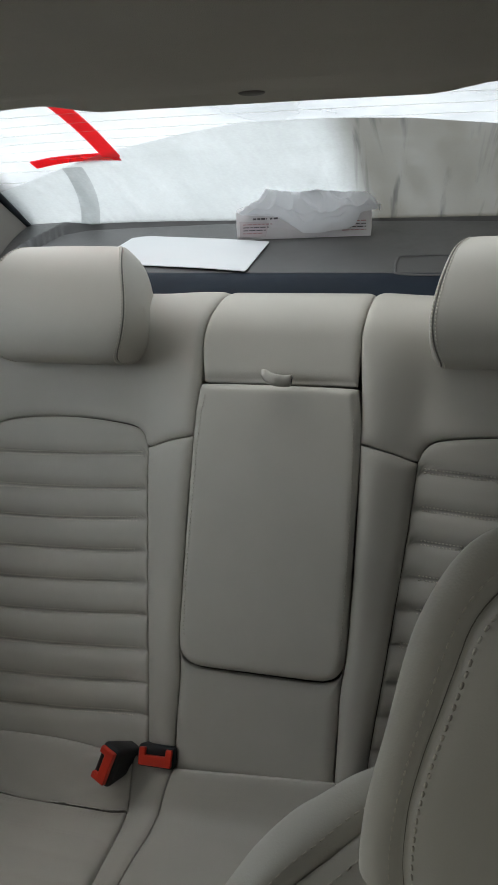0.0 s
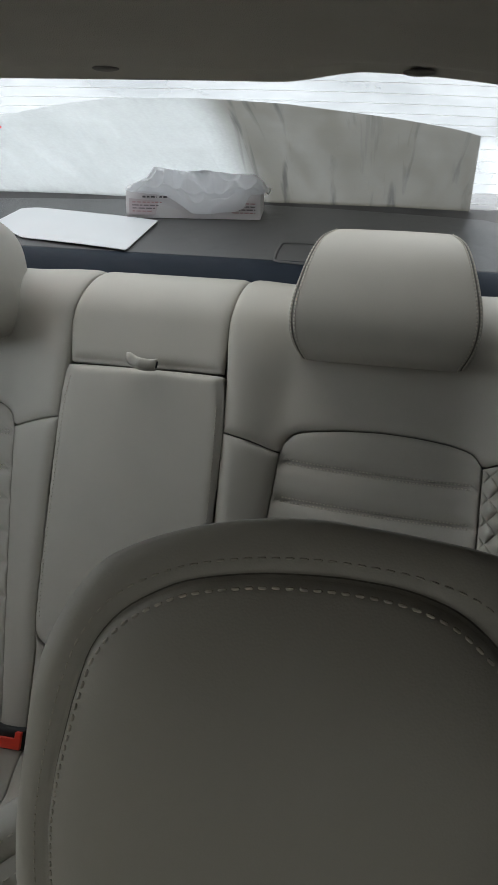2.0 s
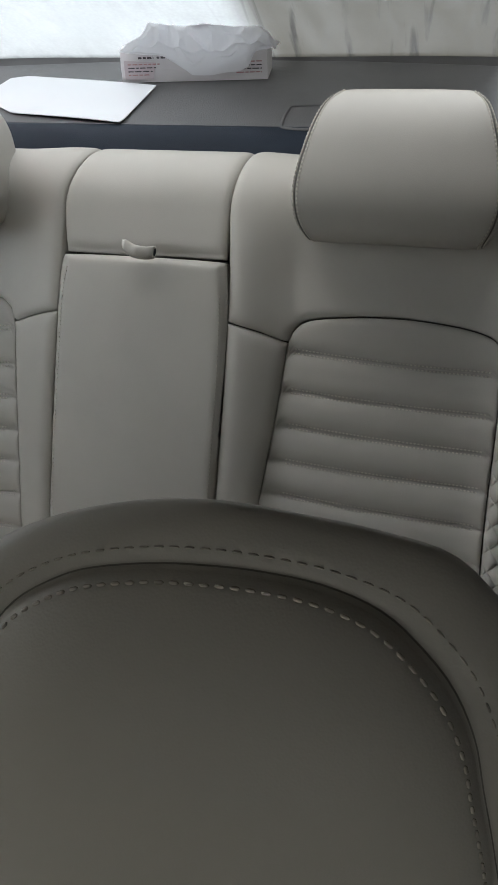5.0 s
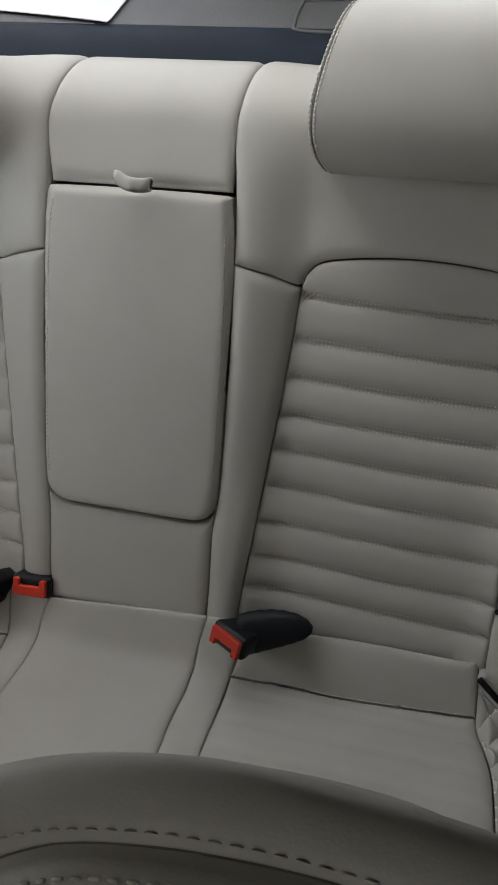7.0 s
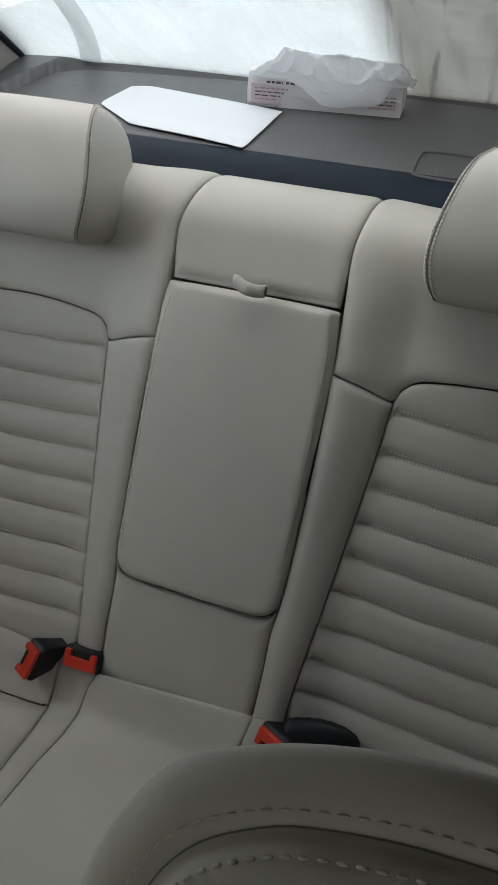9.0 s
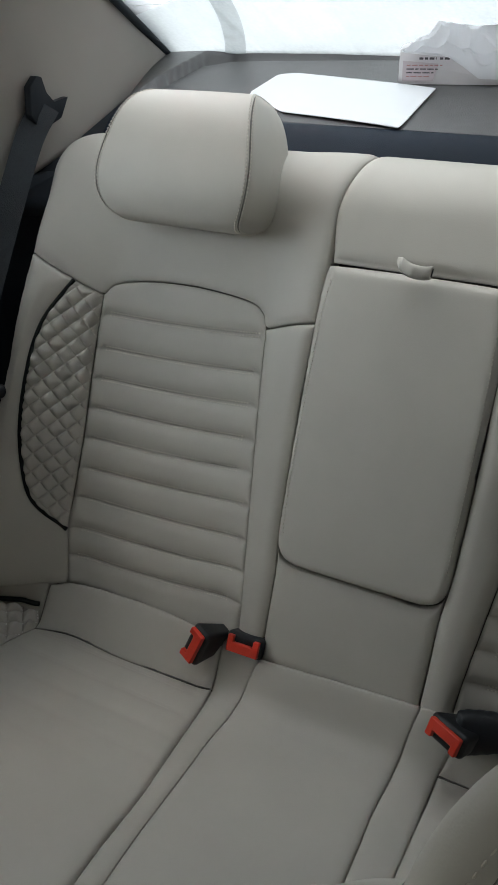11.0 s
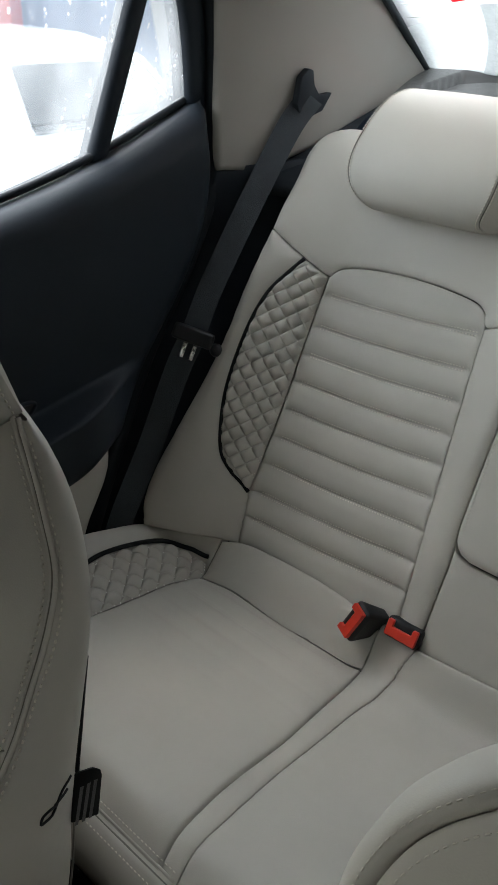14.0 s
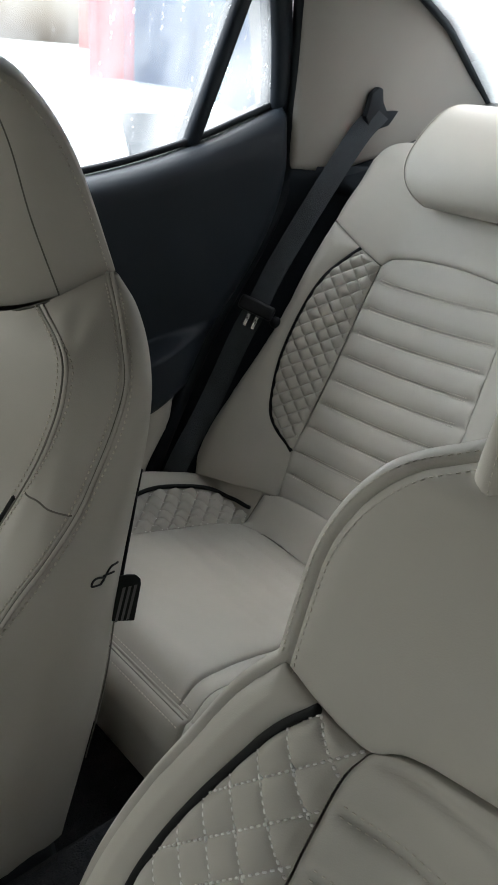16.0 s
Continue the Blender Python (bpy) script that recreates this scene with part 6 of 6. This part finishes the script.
def parked_car(at, yaw, label):
    """A small hatchback; x is its front."""
    ob = thing("parked_car", label, "car", (0, 0, 0), group="parked cars")
    T = pose(at[0], at[1], float(yard_z(at[0])), 0, 0, yaw)

    def add(name, bm, mat, parent, lab="", smooth=True):
        bmesh.ops.transform(bm, matrix=T, verts=bm.verts)
        return part(name, bm, mat, parent, lab, smooth)
    side_line = [(2.05, 0.32), (2.10, 0.50), (2.05, 0.70), (1.85, 0.82), (1.2, 0.95), (0.9, 0.99), (-1.75, 1.0), (-2.0, 0.95), (-2.05, 0.55), (-2.0, 0.32)]
    bm = prism([(x, -0.84, z) for x, z in side_line], (0, 1.68, 0))
    bmesh.ops.bevel(bm, geom=[e for e in bm.edges if abs(e.verts[0].co.y - e.verts[1].co.y) < 1e-4], offset=0.24, segments=6, affect="EDGES", profile=0.5)
    body = add("body", bm, WHITE_PAINT, ob, "white painted body")
    cab = [(1.0, 0.97), (0.25, 1.42), (-0.1, 1.47), (-1.0, 1.46), (-1.5, 1.38), (-1.9, 0.98)]
    bm = prism([(x, -0.72, z) for x, z in cab], (0, 1.44, 0))
    for v in bm.verts:
        if v.co.z > 1.2:
            v.co.y *= 0.80
    bmesh.ops.bevel(bm, geom=bm.edges[:], offset=0.06, segments=3, affect="EDGES", profile=0.5)
    add("cabin", bm, WHITE_PAINT, ob, "white roof and pillars")
    bm = prism([(0.93, -0.60, 1.02), (0.93, 0.60, 1.02), (0.31, 0.50, 1.395), (0.31, -0.50, 1.395)], (0.02, 0, 0.03))
    add("windscreen", bm, DARK_GLASS, ob, "dark windscreen", False)
    bm = prism([(-1.86, -0.58, 1.03), (-1.86, 0.58, 1.03), (-1.53, 0.48, 1.34), (-1.53, -0.48, 1.34)], (-0.02, 0, 0.02))
    add("rear_window", bm, DARK_GLASS, ob, "dark rear window", False)
    for s in (-1, 1):
        bm = prism([(0.75, s * 0.715, 1.03), (0.22, s * 0.60, 1.37), (-1.0, s * 0.59, 1.39), (-1.4, s * 0.62, 1.30), (-1.6, s * 0.715, 1.03)], (0, s * 0.02, 0.0))
        add("side_window", bm, DARK_GLASS, ob, "dark side window", False)
        bm = box_mesh(1.9, 2.06, s * 0.68 - 0.10, s * 0.68 + 0.10, 0.66, 0.74, 0.03, 3)
        add("headlight", bm, DARK_GLASS, ob, "glossy headlight")
        bm = box_mesh(-2.06, -1.96, s * 0.74 - 0.04, s * 0.74 + 0.04, 0.62, 0.74, 0.03, 3)
        add("tail_lamp", bm, LAMP_RED, ob, "red tail lamp")
        for x in (1.3, -1.3):
            bm = bmesh.new()
            bmesh.ops.create_cone(bm, cap_ends=True, segments=32, radius1=0.31, radius2=0.31, depth=0.2)
            bmesh.ops.bevel(bm, geom=[e for e in bm.edges if abs(e.verts[0].co.z - e.verts[1].co.z) < 1e-4], offset=0.03, segments=2, affect="EDGES")
            bmesh.ops.rotate(bm, verts=bm.verts, matrix=Matrix.Rotation(radians(90), 3, "X"))
            bmesh.ops.translate(bm, verts=bm.verts, vec=(x, s * 0.78, 0.31))
            tyre = add("wheel", bm, TYRE, ob, "black tyre")
            bm = bmesh.new()
            bmesh.ops.create_cone(bm, cap_ends=True, segments=24, radius1=0.2, radius2=0.17, depth=0.03)
            bmesh.ops.rotate(bm, verts=bm.verts, matrix=Matrix.Rotation(radians(90 * -s), 3, "X"))
            bmesh.ops.translate(bm, verts=bm.verts, vec=(x, s * 0.89, 0.31))
            add("rim", bm, CHROME, tyre, "bright rim")
    bm = box_mesh(2.04, 2.118, -0.60, 0.60, 0.40, 0.64, 0.03, 2)
    add("grille", bm, DARK_GLASS, ob, "dark grille")
    return ob


parked_car((-5.85, 3.42), 180, "white hatchback parked tail-on beside the car on lower ground")
parked_car((-9.3, 4.3), -25, "white hatchback parked further off in the yard")
parked_car((1.55, 7.0), 90, "white hatchback parked behind the car with red tail lamps")
BLUE_SHEET = material("blue_sheet_wall", (0.14, 0.19, 0.30), 0.5, vary=0.15, scale=1.0, bump=0.2, grain=8, dist=0.01)
RED_SHEET = material("red_painted_post", (0.50, 0.05, 0.06), 0.5, vary=0.12, scale=1.0, bump=0.1)
tagged(part("boundary_wall", box_mesh(-12.4, -12.0, 8.0, 11.9, -0.6, 2.6), BLUE_SHEET, None, "", False), "blue metal sheet wall across the yard", "wall", kind="structure")
tagged(part("gate_post", box_mesh(-12.1, -11.8, 7.25, 7.95, -0.6, 2.8, 0.05), RED_SHEET, None, "", False), "red painted post at the blue wall", "post")
# Unseen wall, added only to keep sky light out of the right windows.
DARK_WALL = material("light_blocking_grey", (0.11, 0.108, 0.104), 0.8, vary=0.2, scale=1.2, bump=0.4, grain=14, dist=0.01)
tagged(part("light_blocking_wall", box_mesh(1.25, 1.5, -4.0, 5, 0, 4.5), DARK_WALL, None, "", False), "unseen grey wall added to block sky light from the right", "wall", kind="structure")


# ---------------------------------------------------------------- wet film and a dark strip on the rear window
def film_material(name, clear, col, drips):
    m = bpy.data.materials.new(name)
    m.use_nodes = True
    nt, n = m.node_tree, m.node_tree.nodes
    n.remove(n["Principled BSDF"])
    co = n.new("ShaderNodeTexCoord")
    sep = n.new("ShaderNodeSeparateXYZ")
    nt.links.new(co.outputs["Object"], sep.inputs[0])
    across = n.new("ShaderNodeMapRange")
    across.inputs["From Min"].default_value, across.inputs["From Max"].default_value = 0.02, 0.09
    across.inputs["To Min"].default_value, across.inputs["To Max"].default_value = 0.0, 1.0
    across.interpolation_type = "SMOOTHSTEP"
    nt.links.new(sep.outputs["X"], across.inputs["Value"])
    tint = n.new("ShaderNodeMix")
    tint.data_type = "RGBA"
    tint.inputs[6].default_value = (*col[0], 1)
    tint.inputs[7].default_value = (*col[1], 1)
    nt.links.new(across.outputs[0], tint.inputs[0])
    mp = n.new("ShaderNodeMapping")
    mp.inputs["Scale"].default_value = (26, 5, 5)
    nt.links.new(co.outputs["Object"], mp.inputs["Vector"])
    no = n.new("ShaderNodeTexNoise")
    no.inputs["Scale"].default_value = 1.0
    no.inputs["Detail"].default_value = 7
    no.inputs["Distortion"].default_value = 0.8
    nt.links.new(mp.outputs[0], no.inputs["Vector"])
    fine = n.new("ShaderNodeTexVoronoi")
    fine.inputs["Scale"].default_value = 170
    nt.links.new(co.outputs["Object"], fine.inputs["Vector"])
    k = n.new("ShaderNodeMapRange")
    k.inputs["From Min"].default_value, k.inputs["From Max"].default_value = 0.36, 0.66
    k.inputs["To Min"].default_value, k.inputs["To Max"].default_value = clear - drips, clear + drips
    nt.links.new(no.outputs["Fac"], k.inputs["Value"])
    mul = n.new("ShaderNodeMath")
    mul.operation = "MULTIPLY_ADD"
    mul.inputs[1].default_value = 0.12
    nt.links.new(fine.outputs["Distance"], mul.inputs[0])
    nt.links.new(k.outputs[0], mul.inputs[2])
    dm = n.new("ShaderNodeMapping")
    dm.inputs["Scale"].default_value = (48, 2.6, 2.6)
    lean = n.new("ShaderNodeMapping")
    lean.inputs["Rotation"].default_value = (0, 0, radians(-3.0))
    nt.links.new(co.outputs["Object"], lean.inputs["Vector"])
    nt.links.new(lean.outputs[0], dm.inputs["Vector"])
    dn = n.new("ShaderNodeTexNoise")
    dn.inputs["Scale"].default_value = 1.0
    dn.inputs["Detail"].default_value = 5
    dn.inputs["Distortion"].default_value = 0.6
    nt.links.new(dm.outputs[0], dn.inputs["Vector"])
    dr = n.new("ShaderNodeMapRange")
    dr.inputs["From Min"].default_value, dr.inputs["From Max"].default_value = 0.55, 0.72
    nt.links.new(dn.outputs["Fac"], dr.inputs["Value"])
    da = n.new("ShaderNodeMath")
    da.operation = "MULTIPLY"
    nt.links.new(dr.outputs[0], da.inputs[0])
    nt.links.new(across.outputs[0], da.inputs[1])
    dark = n.new("ShaderNodeMix")
    dark.data_type = "RGBA"
    dark.inputs[7].default_value = (0.022, 0.020, 0.016, 1)
    nt.links.new(da.outputs[0], dark.inputs[0])
    nt.links.new(tint.outputs[2], dark.inputs[6])
    tint = dark
    tl = n.new("ShaderNodeBsdfTranslucent")
    df = n.new("ShaderNodeBsdfDiffuse")
    nt.links.new(tint.outputs[2], tl.inputs["Color"])
    nt.links.new(tint.outputs[2], df.inputs["Color"])
    body = n.new("ShaderNodeMixShader")
    body.inputs[0].default_value = 0.35
    nt.links.new(tl.outputs[0], body.inputs[1])
    nt.links.new(df.outputs[0], body.inputs[2])
    tr = n.new("ShaderNodeBsdfTransparent")
    mix = n.new("ShaderNodeMixShader")
    dense = n.new("ShaderNodeMath")
    dense.operation = "MULTIPLY_ADD"
    dense.inputs[1].default_value = -0.65
    dense.inputs[2].default_value = 1.0
    nt.links.new(across.outputs[0], dense.inputs[0])
    see = n.new("ShaderNodeMath")
    see.operation = "MULTIPLY"
    nt.links.new(mul.outputs[0], see.inputs[0])
    nt.links.new(dense.outputs[0], see.inputs[1])
    nt.links.new(see.outputs[0], mix.inputs[0])
    nt.links.new(body.outputs[0], mix.inputs[1])
    nt.links.new(tr.outputs[0], mix.inputs[2])
    nt.links.new(mix.outputs[0], n["Material Output"].inputs["Surface"])
    return m


# Second film colour stands in for a brown wall seen through the glass.
FILM = film_material("condensation_film", 0.20, ((0.49, 0.51, 0.505), (0.135, 0.127, 0.105)), 0.10)
OUTSIDE_STRIP = film_material("outside_edge_strip", 0.35, ((0.36, 0.38, 0.38), (0.36, 0.38, 0.38)), 0.12)
arc_s = np.linspace(-0.99, 0.77, 60)
arc_t = np.interp(arc_s, [-0.99, -0.76, -0.54, -0.30, -0.12, 0.1, 0.31, 0.57, 0.70, 0.77], [0.70, 0.58, 0.475, 0.37, 0.31, 0.305, 0.33, 0.41, 0.465, 0.51])
v = []
for k in np.linspace(0, 1, 24):
    v.append(rear_glass_point(arc_s - 0.03 * k * (arc_s > 0.7), arc_t + (0.985 - arc_t) * k, -0.0035))
solid("condensation", np.vstack(v), grid_faces(24, 60), FILM, rw, "grey arc of condensation and drips, its right part browned for a wall outside")
# Dark strip on the pane stands in for the edge of something outside.
v = []
for k in np.linspace(0, 1, 24):
    t = 0.56 + 0.42 * k
    mid, half = -0.70 - 0.10 * k ** 1.7, 0.032
    v.append(rear_glass_point(np.linspace(mid - half, mid + half, 6), np.full(6, t), -0.0048))
tr_ = solid("outside_edge_strip", np.vstack(v), grid_faces(24, 6), OUTSIDE_STRIP, rw, "dark strip on the glass standing in for an edge outside")
tr_.visible_shadow = False
